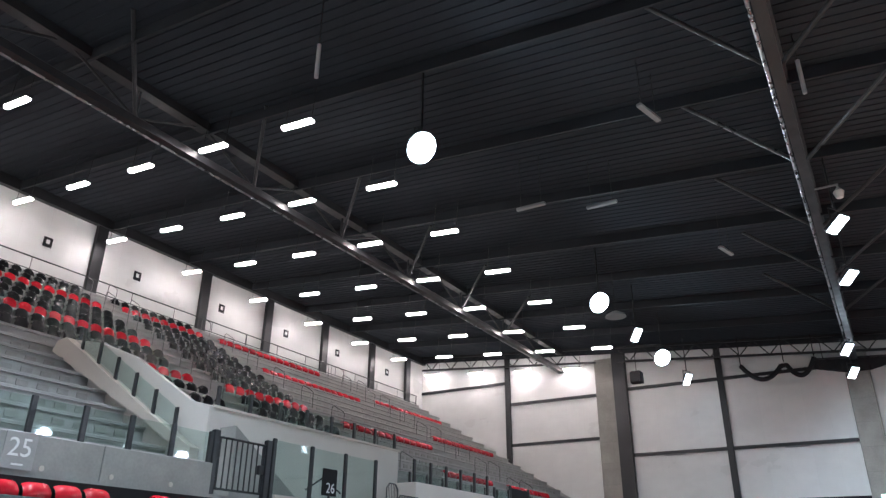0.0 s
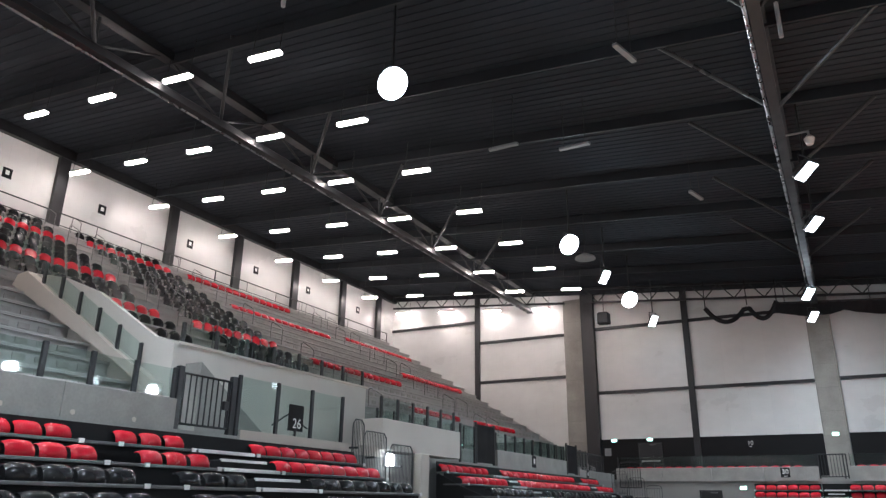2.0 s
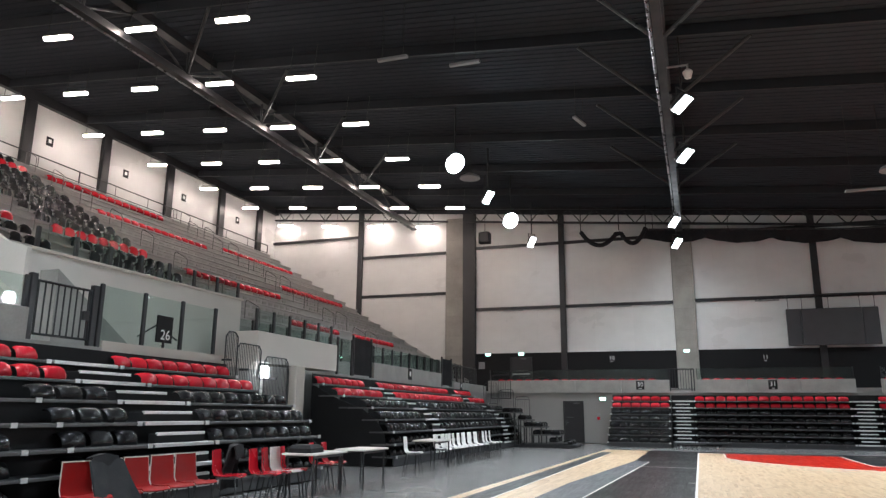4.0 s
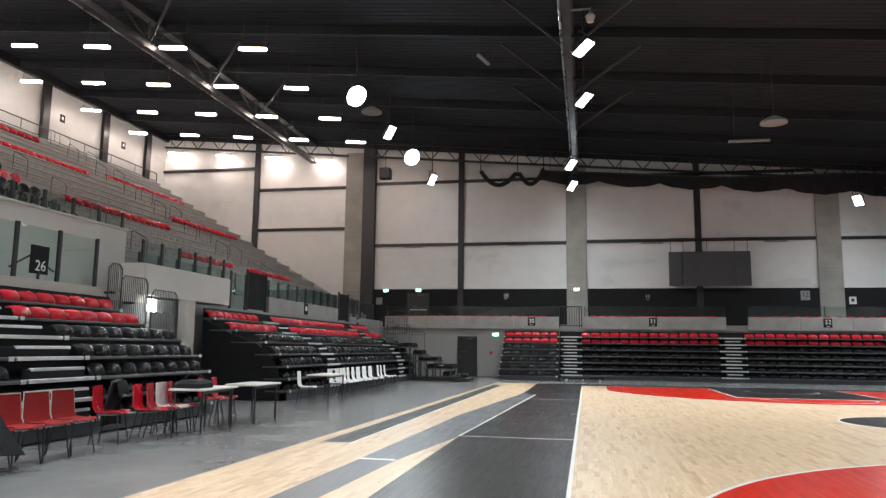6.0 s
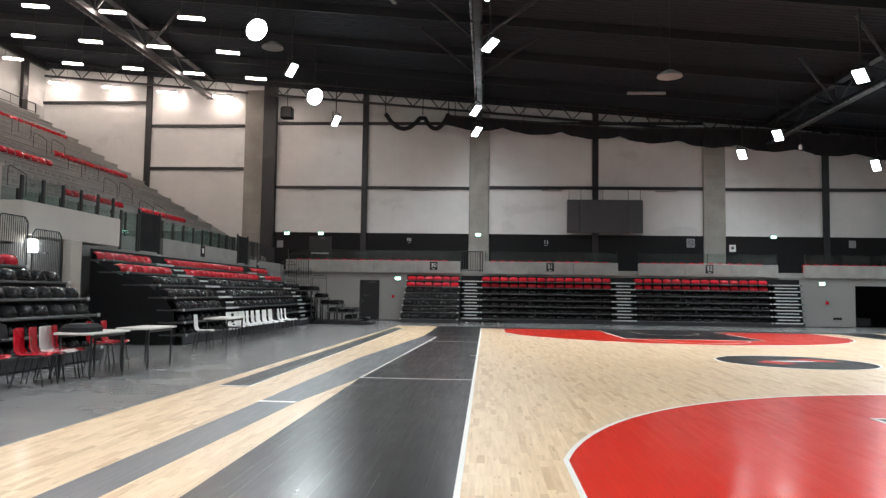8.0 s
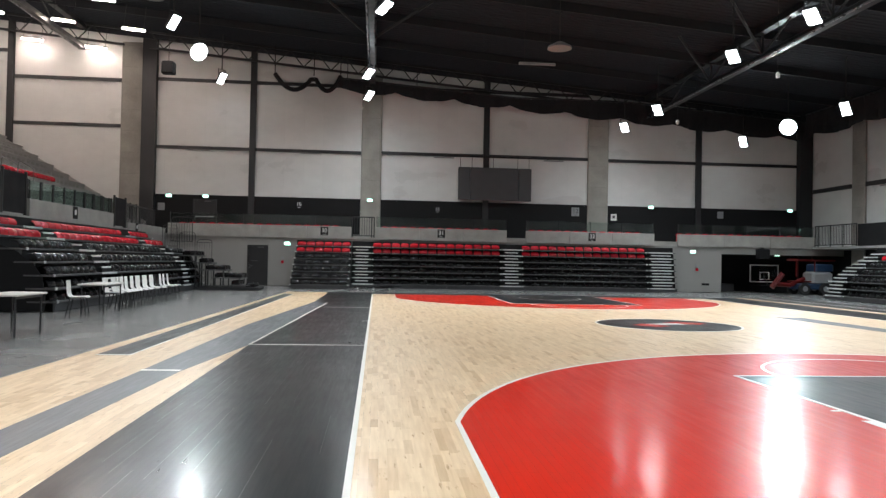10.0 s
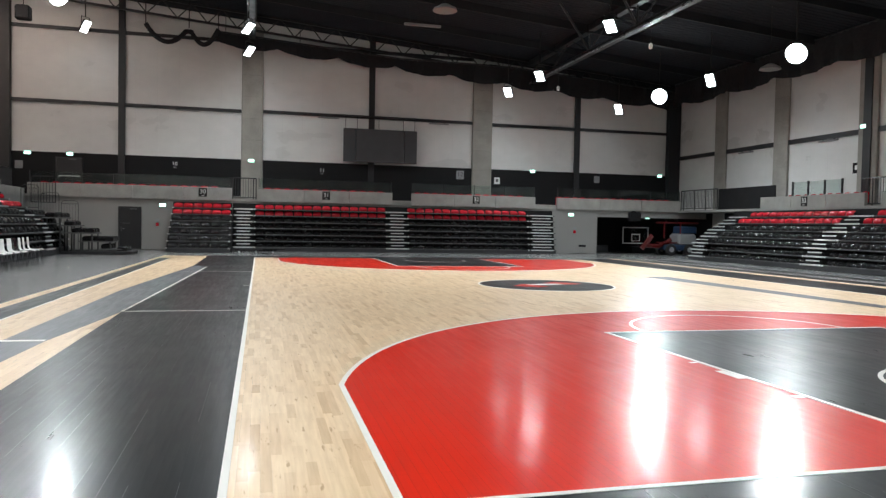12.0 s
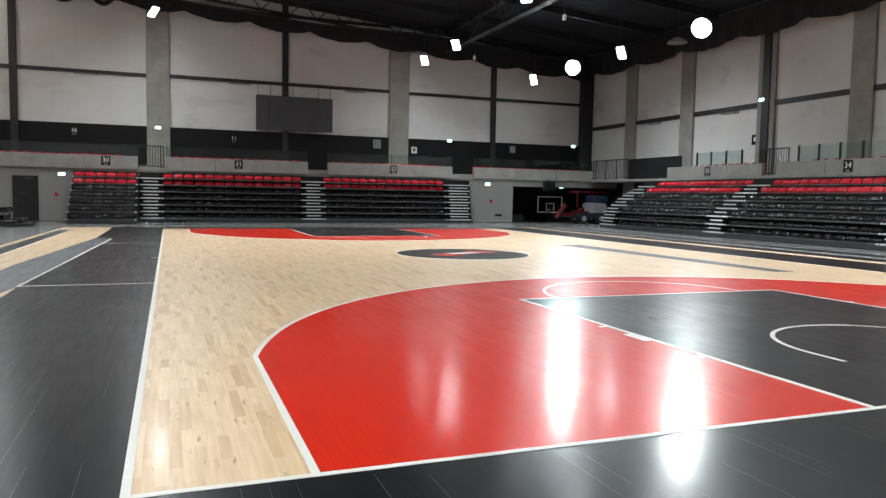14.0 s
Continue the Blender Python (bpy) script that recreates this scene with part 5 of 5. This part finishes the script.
part("arm", Shape().path([(-0.7, 0.1, 0.2), (-0.2, 0.05, 0.5), (0.5, 0.05, 0.22)], 0.02), M["dark"], sg)
for cy, cz, w, h in ((11.75, 2.0, 0.5, 1.45), (12.55, 1.85, 1.08, 1.35), (13.9, 1.75, 1.2, 1.2)):
    c = base("crowd_barrier", PAR_W + 0.25, cy, cz, "black tube barrier with upright bars hung by the wall", "barrier", "crowd barriers")
    r = 0.12
    part("frame", Shape().path([(0, -w / 2, 0), (0, -w / 2, h - r), (0, -w / 2 + r, h), (0, w / 2 - r, h), (0, w / 2, h - r), (0, w / 2, 0), (0, -w / 2, 0)], 0.017), M["chord"], c)
    bars = round(w / 0.075)
    for k in range(1, bars):
        part("bar", Shape().rod((0, -w / 2 + w * k / bars, 0), (0, -w / 2 + w * k / bars, h - 0.02), 0.009, 5), M["chord"], c)
    part("bracket", Shape().box(-0.28, 0, -0.04, 0.04, h * 0.5, h * 0.5 + 0.05).box(-0.28, 0, -0.04, 0.04, 0.05, 0.1), M["dark"], c)
wl = base("wall_lamp", PAR_W + 0.05, 13.54, 2.55, "lit white bulkhead wall lamp", "wall lamp")
part("lens", Shape().bev(0.0, 0.1, -0.16, 0.16, -0.16, 0.16, 0.04), glow("bulkhead_lens", (1, 0.98, 0.95), 25.0), wl, "glowing square lens")
part("housing", Shape().bev(-0.07, 0.0, -0.18, 0.18, -0.18, 0.18, 0.02), M["tank"], wl)
pc = base("balcony_post", PAR_W - 0.1, 15.2, 0, "pale concrete post under the balcony", "post")
pc["kind"] = "structure"
part("shaft", Shape().bev(0.12, 0.38, -0.25, 0.25, 0, 2.8, 0.02), M["cheek"], pc)

# corner by the north-west: railings and a low stack of tribune steps
parapet("parapet_west", "y", 30.4, 36.3, PAR_W, 2.62, 3.0, t=-0.15, joints=1.5)
bar_rail("y", 30.4, 35.0, PAR_W - 0.2, 2.72, 3.85)
for cx in (-10.3,):
    c = base("crowd_barrier", cx, FRONT_N - 0.3, 2.3 if cx < -9.5 else 0.9, "black tube barrier with upright bars hung by the wall", "barrier", "crowd barriers")
    w, h, r = 1.1, 1.3, 0.12
    part("frame", Shape().path([(-w / 2, 0, 0), (-w / 2, 0, h - r), (-w / 2 + r, 0, h), (w / 2 - r, 0, h), (w / 2, 0, h - r), (w / 2, 0, 0), (-w / 2, 0, 0)], 0.022), M["dark"], c)
    for k in range(1, 8):
        part("bar", Shape().rod((-w / 2 + w * k / 8, 0, 0), (-w / 2 + w * k / 8, 0, h - 0.02), 0.011, 5), M["dark"], c)
    part("bracket", Shape().box(-0.04, 0.04, 0, 0.34, 0.4, 0.45), M["dark"], c)
st = base("step_unit", 0, 30.7, 0, "low black demountable step unit with folded benches", "step unit")
for x0, x1, z, spots in ((-8.75, -7.95, 1.56, (-8.5, -8.2)), (-8.05, -7.4, 1.23, (-7.75,)), (-8.05, -6.7, 0.92, (-7.45, -6.98)), (-7.35, -5.98, 0.57, (-7.05, -6.6, -6.2)), (-6.55, -5.62, 0.24, (-6.3,)), (-5.66, -5.2, 0.14, (-5.65,))):
    part("platform", Shape().bev(x0, x1, -0.7, 0.7, z - 0.055, z, 0.012), M["deck"], st)
    part("edge_trim", Shape().bev(x0, x1, -0.712, -0.701, z - 0.05, z - 0.006, 0.003), M["edge"], st, "grey aluminium deck edge")
    for u in spots:
        for yy in (-0.45, 0.02, 0.48):
            part("folded_seat", Shape().bev(u - 0.17, u + 0.22, yy - 0.2, yy + 0.2, z, z + 0.2, 0.06), M["black_seat"], st, "black folded seat shell")
    for u in (x0 + 0.12, x1 - 0.16):
        for yy in (-0.6, 0.6):
            part("leg", Shape().box(u, u + 0.06, yy - 0.03, yy + 0.03, 0, z - 0.054), M["dark"], st)
part("base_frame", Shape().bev(-8.05, -5.2, -0.74, -0.66, 0, 0.12, 0.01).bev(-8.05, -5.2, 0.66, 0.74, 0, 0.12, 0.01), M["dark"], st)
for x0, x1, z0, z1 in ((-10.7, -9.95, 2.0, 3.06), (-9.85, -9.08, 1.6, 2.73), (-8.98, -8.24, 1.18, 2.36)):
    hr = base("stair_railing", x0, 34.0, 0, "black hooped steel railing with upright bars", "railing", "stair railings")
    w = x1 - x0
    part("hoop", Shape().path([(0, 0, 0), (0, 0, z1 - 0.12), (0.06, 0, z1 - 0.03), (0.14, 0, z1), (w - 0.14, 0, z1), (w - 0.06, 0, z1 - 0.03), (w, 0, z1 - 0.12), (w, 0, 0)], 0.014), M["dark"], hr)
    part("bottom_bar", Shape().rod((0, 0, z0), (w, 0, z0), 0.015), M["dark"], hr)
    part("top_bar", Shape().rod((0, 0, z1 - 0.15), (w, 0, z1 - 0.15), 0.012), M["dark"], hr)
    for k in range(1, 6):
        part("bar", Shape().rod((w * k / 6, 0, z0), (w * k / 6, 0, z1 - 0.15), 0.005, 6), M["dark"], hr)

# east gallery
glass_guard("y", 13.9, 20.08, PAR_E + 0.08, 3.29, 3.95, 1.03, 0.045)
glass_guard("y", 23.38, 26.5, PAR_E + 0.08, 3.29, 3.95, 1.04, 0.045)
bar_rail("y", 20.75, 22.4, PAR_E + 0.22, 2.72, 3.92)
bar_rail("y", 32.55, 36.2, PAR_E + 0.1, 2.72, 3.92)
setting("wall_gallery_screen", Shape().box(PAR_E + 0.2, PAR_E + 0.26, 27.9, 32.6, 2.72, 3.9), M["black"], "black sheet guard on the east gallery", "guard")

# storage bay contents
hp = base("basketball_hoop", 23.2, 37.6, 0, "stored portable basketball hoop with a clear backboard", "hoop")
part("backboard", Shape().box(-0.9, 0.9, -0.02, 0.02, 0.6, 1.65), M["glass"], hp, "clear backboard").visible_shadow = False
part("board_frame", Shape().box(-0.9, 0.9, -0.03, 0.03, 1.59, 1.65).box(-0.9, 0.9, -0.03, 0.03, 0.6, 0.66).box(-0.9, -0.84, -0.03, 0.03, 0.66, 1.59).box(0.84, 0.9, -0.03, 0.03, 0.66, 1.59), M["white_plastic"], hp, "white board edge")
part("target", Shape().box(-0.3, 0.3, -0.035, -0.03, 1.17, 1.22).box(-0.3, 0.3, -0.035, -0.03, 0.75, 0.8).box(-0.3, -0.25, -0.035, -0.03, 0.8, 1.17).box(0.25, 0.3, -0.035, -0.03, 0.8, 1.17), M["white_plastic"], hp)
part("ring", ring(arc(0, -0.35, 0.235, 0, 360, 20), arc(0, -0.35, 0.215, 0, 360, 20), 0.76, 0.78), M["lift_red"], hp)
part("arm", Shape().path([(0, 0.05, 1.05), (0.5, 0.9, 0.9), (1.0, 1.4, 0.4)], 0.06), M["dark"], hp)
part("foot", Shape().bev(0.1, 1.9, 0.6, 1.9, 0, 0.4, 0.05), M["black"], hp)
lf = base("boom_lift", 24.95, 35.9, 0, "red and blue boom lift parked at the storage bay", "boom lift")
part("chassis", Shape().bev(-0.9, 0.9, -0.5, 0.5, 0.28, 0.62, 0.06), M["blue"], lf)
part("counterweight", Shape().bev(-0.1, 1.15, -0.55, 0.55, 0.66, 1.30, 0.12), M["tank"], lf)
part("engine_cover", Shape().bev(0.1, 1.2, -0.5, 0.5, 1.32, 1.75, 0.08), M["blue"], lf)
part("boom", Shape().path([(-0.3, 0, 0.9), (-1.2, -0.1, 0.5), (-2.1, -0.2, 0.55)], 0.13), M["lift_red"], lf)
part("boom_arm", Shape().path([(-2.35, -0.2, 0.35), (-1.7, -0.2, 1.15)], 0.15), M["lift_red"], lf, "red lattice arm")
part("basket", Shape().path([(-1.0, -0.4, 1.95), (1.3, -0.4, 1.95), (1.3, 0.5, 1.95), (-1.0, 0.5, 1.95), (-1.0, -0.4, 1.95)], 0.04).path([(-1.0, -0.4, 1.95), (-1.0, -0.4, 1.0)], 0.04).path([(0.1, -0.4, 1.95), (0.1, -0.4, 1.0)], 0.04).box(-1.0, 0.0, -0.4, 0.5, 0.7, 0.76), M["lift_red"], lf)
for x in (-0.62, 0.62):
    for yy in (-0.56, 0.56):
        w = part("wheel", Shape().rod((x, yy - 0.11, 0.32), (x, yy + 0.11, 0.32), 0.32, 18), M["rubber"], lf)
        part("rim", Shape().rod((x, yy - 0.12, 0.32), (x, yy + 0.12, 0.32), 0.16, 12), M["tank"], w)
hs = base("hung_speaker", 22.3, 36.15, 2.0, "black loudspeaker hung under the gallery edge", "loudspeaker")
part("cabinet", Shape().bev(-0.35, 0.35, -0.2, 0.2, 0, 0.55, 0.05), M["black"], hs)
part("bracket", Shape().box(-0.05, 0.05, -0.02, 0.3, 0.53, 0.62), M["dark"], hs)
cr = base("floor_crate", 21.0, 39.0, 0, "low pale crate at the back of the storage bay", "crate")
part("box", Shape().bev(-0.9, 0.9, -0.3, 0.3, 0, 0.45, 0.02), M["skirt"], cr)
pl = base("dolly", 0.0, 33.0, 0, "flat dark equipment dolly on the floor", "dolly")
part("bed", Shape().bev(-1.0, 1.0, -0.3, 0.3, 0.10, 0.17, 0.02).bev(0.3, 1.4, -0.45, 0.1, 0.17, 0.22, 0.02), M["black"], pl)
for x in (-0.8, 0.0, 0.8):
    part("caster", Shape().rod((x, -0.2, 0.05), (x, -0.14, 0.05), 0.05, 10).box(x - 0.02, x + 0.02, -0.2, 0.2, 0.05, 0.11), M["nosing"], pl)

# ---------------------------------------------------------------- tables and chairs
def table(x, y, rz, L=1.6, D=0.7):
    t = base("folding_table", x, y, 0, "folding table with a pale top and black steel legs", "table", "courtside tables", rz)
    part("tabletop", Shape().bev(-L / 2, L / 2, -D / 2, D / 2, 0.715, 0.75, 0.012), M["table"], t)
    part("apron", Shape().box(-L / 2 + 0.08, L / 2 - 0.08, -D / 2 + 0.06, -D / 2 + 0.09, 0.66, 0.716).box(-L / 2 + 0.08, L / 2 - 0.08, D / 2 - 0.09, D / 2 - 0.06, 0.66, 0.716), M["dark"], t)
    for sx in (-1, 1):
        for sy in (-1, 1):
            part("leg", Shape().rod((sx * (L / 2 - 0.1), sy * (D / 2 - 0.08), -0.03), (sx * (L / 2 - 0.1), sy * (D / 2 - 0.08), 0.716), 0.02), M["dark"], t)
    return t


def chair(color, label, group):
    """Moulded shell chair on four tube legs; faces local -y."""
    c = base("stacking_chair", 0, 0, 0, label, "chair", group)
    prof = [(-0.24, 0.43), (-0.20, 0.455), (0.0, 0.44), (0.16, 0.45), (0.21, 0.52), (0.235, 0.68), (0.26, 0.84), (0.265, 0.86)]
    grid = []
    for py, pz in prof:
        up = max(0.0, (pz - 0.46) / 0.4)
        grid.append([(u * 0.215 * (1 - 0.1 * up), py - 0.03 * u * u * up, pz + 0.012 * u * u * (1 - up)) for u in (-1, -0.6, -0.2, 0.2, 0.6, 1)])
    seat = Shape().sheet(grid[:4], 0.014)
    back = Shape().sheet(grid[3:], 0.014)
    part("seat", seat, M[color], c, smooth=True)
    part("backrest", back, M[color], c, smooth=True)
    if color == "red_chair":
        rim = [g[0] for g in grid[3:]] + [g[-1] for g in reversed(grid[3:])]
        part("piping", Shape().path([(px, py - 0.006, pz) for px, py, pz in rim], 0.009), M["cheek"], c, "pale piping round the back")
    for sx in (-1, 1):
        part("leg", Shape().rod((sx * 0.17, -0.16, 0.43), (sx * 0.21, -0.23, -0.03), 0.012), M["dark"], c)
        part("leg", Shape().rod((sx * 0.17, 0.14, 0.43), (sx * 0.21, 0.23, -0.03), 0.012), M["dark"], c)
    part("under_frame", Shape().path([(-0.17, -0.16, 0.425), (0.17, -0.16, 0.425), (0.17, 0.14, 0.425), (-0.17, 0.14, 0.425), (-0.17, -0.16, 0.425)], 0.011), M["chrome"], c)
    return c


red = chair("red_chair", "red upholstered stacking chair on thin steel legs", "red chairs")
red.matrix_basis = pose(-7.03, 4.5, 0, 0, 0, 80)
for x, y, rz in ((-7.05, 5.05, 80), (-7.07, 5.6, 82), (-7.0, 3.95, 78), (-6.97, 3.4, 78)):
    copy_thing(red, pose(x, y, 0, 0, 0, rz))
rs = chair("red_seat", "bright red plastic stacking chair on thin dark legs", "red plastic chairs")
rs.matrix_basis = pose(-7.25, 6.7, 0, 0, 0, 106)
for x, y, rz in ((-6.95, 7.3, 104), (-6.97, 7.7, 108), (-7.0, 8.35, 112), (-7.3, 9.95, 106), (-7.25, 10.4, 104)):
    copy_thing(rs, pose(x, y, 0, 0, 0, rz))
wc = chair("white_plastic", "white plastic stacking chair on thin dark legs", "white chairs")
wc.matrix_basis = pose(-6.98, 8.02, 0, 0, 0, 96)
for y, rz in ((14.75, 100), (17.12, 90), (17.77, 92), (18.14, 98), (18.42, 96), (18.81, 98), (19.32, 96), (19.85, 90), (20.52, 88), (21.23, 90), (22.25, 98), (22.66, 100), (23.15, 100)):
    copy_thing(wc, pose(-7.15, y, 0, 0, 0, rz))
bc = chair("black_seat", "black plastic stacking chair on thin dark legs", "black chairs")
bc.matrix_basis = pose(-7.15, 21.75, 0, 0, 0, 90)
table(-6.78, 8.75, 90, 1.3)
table(-6.66, 10.55, 90, 1.22)
table(-7.1, 16.15, 93, 1.62)
for x, y, rz, w in ((-6.85, 3.68, 78, 0.46), (-7.15, 7.05, 95, 0.34)):
    j = base("draped_jacket", x, y, 0, "black jacket draped over a chair back", "jacket", "", rz)
    grid = []
    for i in range(9):
        f = i / 8
        row = []
        for k in range(9):
            u = -1 + 2 * k / 8
            spread = w * (0.5 + 0.22 * f)
            fold = 0.06 * math.sin(u * 7 + i * 0.5) * f
            row.append((u * spread, (0.20 - 0.48 * f if w > 0.45 else 0.29 + 0.12 * f) + fold - 0.08 * u * u, 0.93 - 0.72 * f - 0.06 * u * u * (1 - f)))
        grid.append(row)
    part("cloth", Shape().sheet(grid, 0.03), M["cloth"], j, smooth=True)
    part("fold", Shape().sheet([[(-w * 0.42, 0.28, 0.90), (0, 0.29, 0.95), (w * 0.42, 0.28, 0.90)], [(-w * 0.4, 0.16, 0.92), (0, 0.16, 0.95), (w * 0.4, 0.16, 0.92)], [(-w * 0.38, 0.10, 0.70), (0, 0.1, 0.72), (w * 0.38, 0.10, 0.70)]], 0.03), M["cloth"], j, smooth=True)
bag = base("sports_bag", -6.85, 8.5, 0.75, "dark sports bag lying on a folding table", "bag")
part("body", Shape().bev(-0.24, 0.24, -0.3, 0.3, 0, 0.14, 0.06), M["cloth"], bag)
part("strap", Shape().path([(-0.2, 0, 0.16), (-0.1, 0, 0.24), (0.1, 0, 0.24), (0.2, 0, 0.16)], 0.015), M["cloth"], bag)

# unlit linear fittings below the wall rails
def wall_fitting(x, y, z, rz):
    f = base("linear_fitting", x, y, z, "unlit pale grey linear fitting under the wall rail", "wall light", "linear wall fittings", rz)
    part("body", Shape().bev(-0.62, 0.62, -0.09, 0.0, -0.05, 0.03, 0.012), M["tank"], f)
    part("bracket", Shape().box(-0.4, -0.34, -0.05, 0.0, 0.03, 0.09).box(0.34, 0.4, -0.05, 0.0, 0.03, 0.09), M["dark"], f)


for x in (-10.45, -3.9, 4.07, 10.85):
    wall_fitting(x, N_WALL - 0.001, 7.80, 0)
for y in (26.5, 32.8):
    wall_fitting(E_WALL - 0.001, y, 6.10, -90)

# extra border strips on the east side
part("border_strip", Shape().box(17.1, 17.5, -2, 29.3, -0.008, PZ), M["wood"], court)
for x0, x1, k in ((17.55, 18.6, "black_paint"), (18.65, 18.95, "grey_sheen_paint"), (19.0, 20.0, "black_paint"), (20.05, 20.35, "grey_sheen_paint")):
    part("border_strip", Shape().box(x0, x1, -2, 29.3, -0.03, PZ), M[k], court)
part("border_line", Shape().box(17.5, 17.55, -2, 29.3, -0.03, LZ).box(18.6, 18.65, -2, 29.3, -0.03, LZ).box(18.95, 19.0, -2, 29.3, -0.03, LZ).box(20.0, 20.05, -2, 29.3, -0.03, LZ), M["line"], court)

# ---------------------------------------------------------------- maple boards, laid along y
rng = random.Random(4)
BW = 0.07
rest = Shape()
near = []


def plain(x0, x1, y0, y1):
    """True where a board would lie wholly under paint."""
    if x1 < -0.05 and x0 > -2.0:
        return True
    if (x0 > -2.0 and y1 < -0.1 and y0 > -2.1) or (x0 > -2.0 and y0 > 28.1) or (x0 > 15.05 and x1 < 17.0):
        return True
    for cy in (1.575, 26.425):
        c = [(x, yy) for x in (x0, x1) for yy in (y0, y1)]
        if all(math.hypot(x - 7.5, yy - cy) < 6.65 and 0.98 < x < 14.02 for x, yy in c) or all(1.0 < x < 14.0 and (yy < 3 or yy > 25) for x, yy in c):
            return True
    return all(math.hypot(x - 7.5, yy - 14) < 1.7 for x in (x0, x1) for yy in (y0, y1))


x = -4.72
while x < 15.04:
    y = -8.2 - rng.random()
    while y < 29.4:
        L = rng.choice((0.22, 0.3, 0.4, 0.55, 0.7, 0.9)) * (0.9 + 0.2 * rng.random())
        y0, y1 = y, min(y + L, 29.4)
        y += L
        e0, e1 = (max(x, -4.56 + 0.0215 * (v + 5)) for v in (y0, y1))
        if y1 - y0 < 0.05 or plain(x, x + BW, y0, y1) or max(e0, e1) > x + BW - 0.002:
            continue
        if 0.0 <= x < 0.98 and -0.8 < y0 and y1 < 7 and len(near) < 300:
            near.append((x, y0, y1))
        else:
            if x < 0 < x + BW:
                e0 = e1 = 0.0
            rest.add([(e0 + 0.0003, y0 + 0.0003, 0), (x + BW - 0.0003, y0 + 0.0003, 0), (x + BW - 0.0003, y1 - 0.0003, 0), (e1 + 0.0003, y1 - 0.0003, 0)], [(0, 1, 2, 3)])
    x += BW
boards = part("boards", rest, M["wood"], court, "pale maple boards with lacquer")
boards["kind"] = "stuff"
unit = Shape().box(0.0003, BW - 0.0003, 0.0003, 1 - 0.0003, -0.008, 0.0).mesh("board", M["wood"])
for x, y0, y1 in near:
    ob = part("board", unit, None, court)
    ob.matrix_basis = Matrix.Translation((x, y0, 0)) @ Matrix.Diagonal((1, y1 - y0, 1, 1))
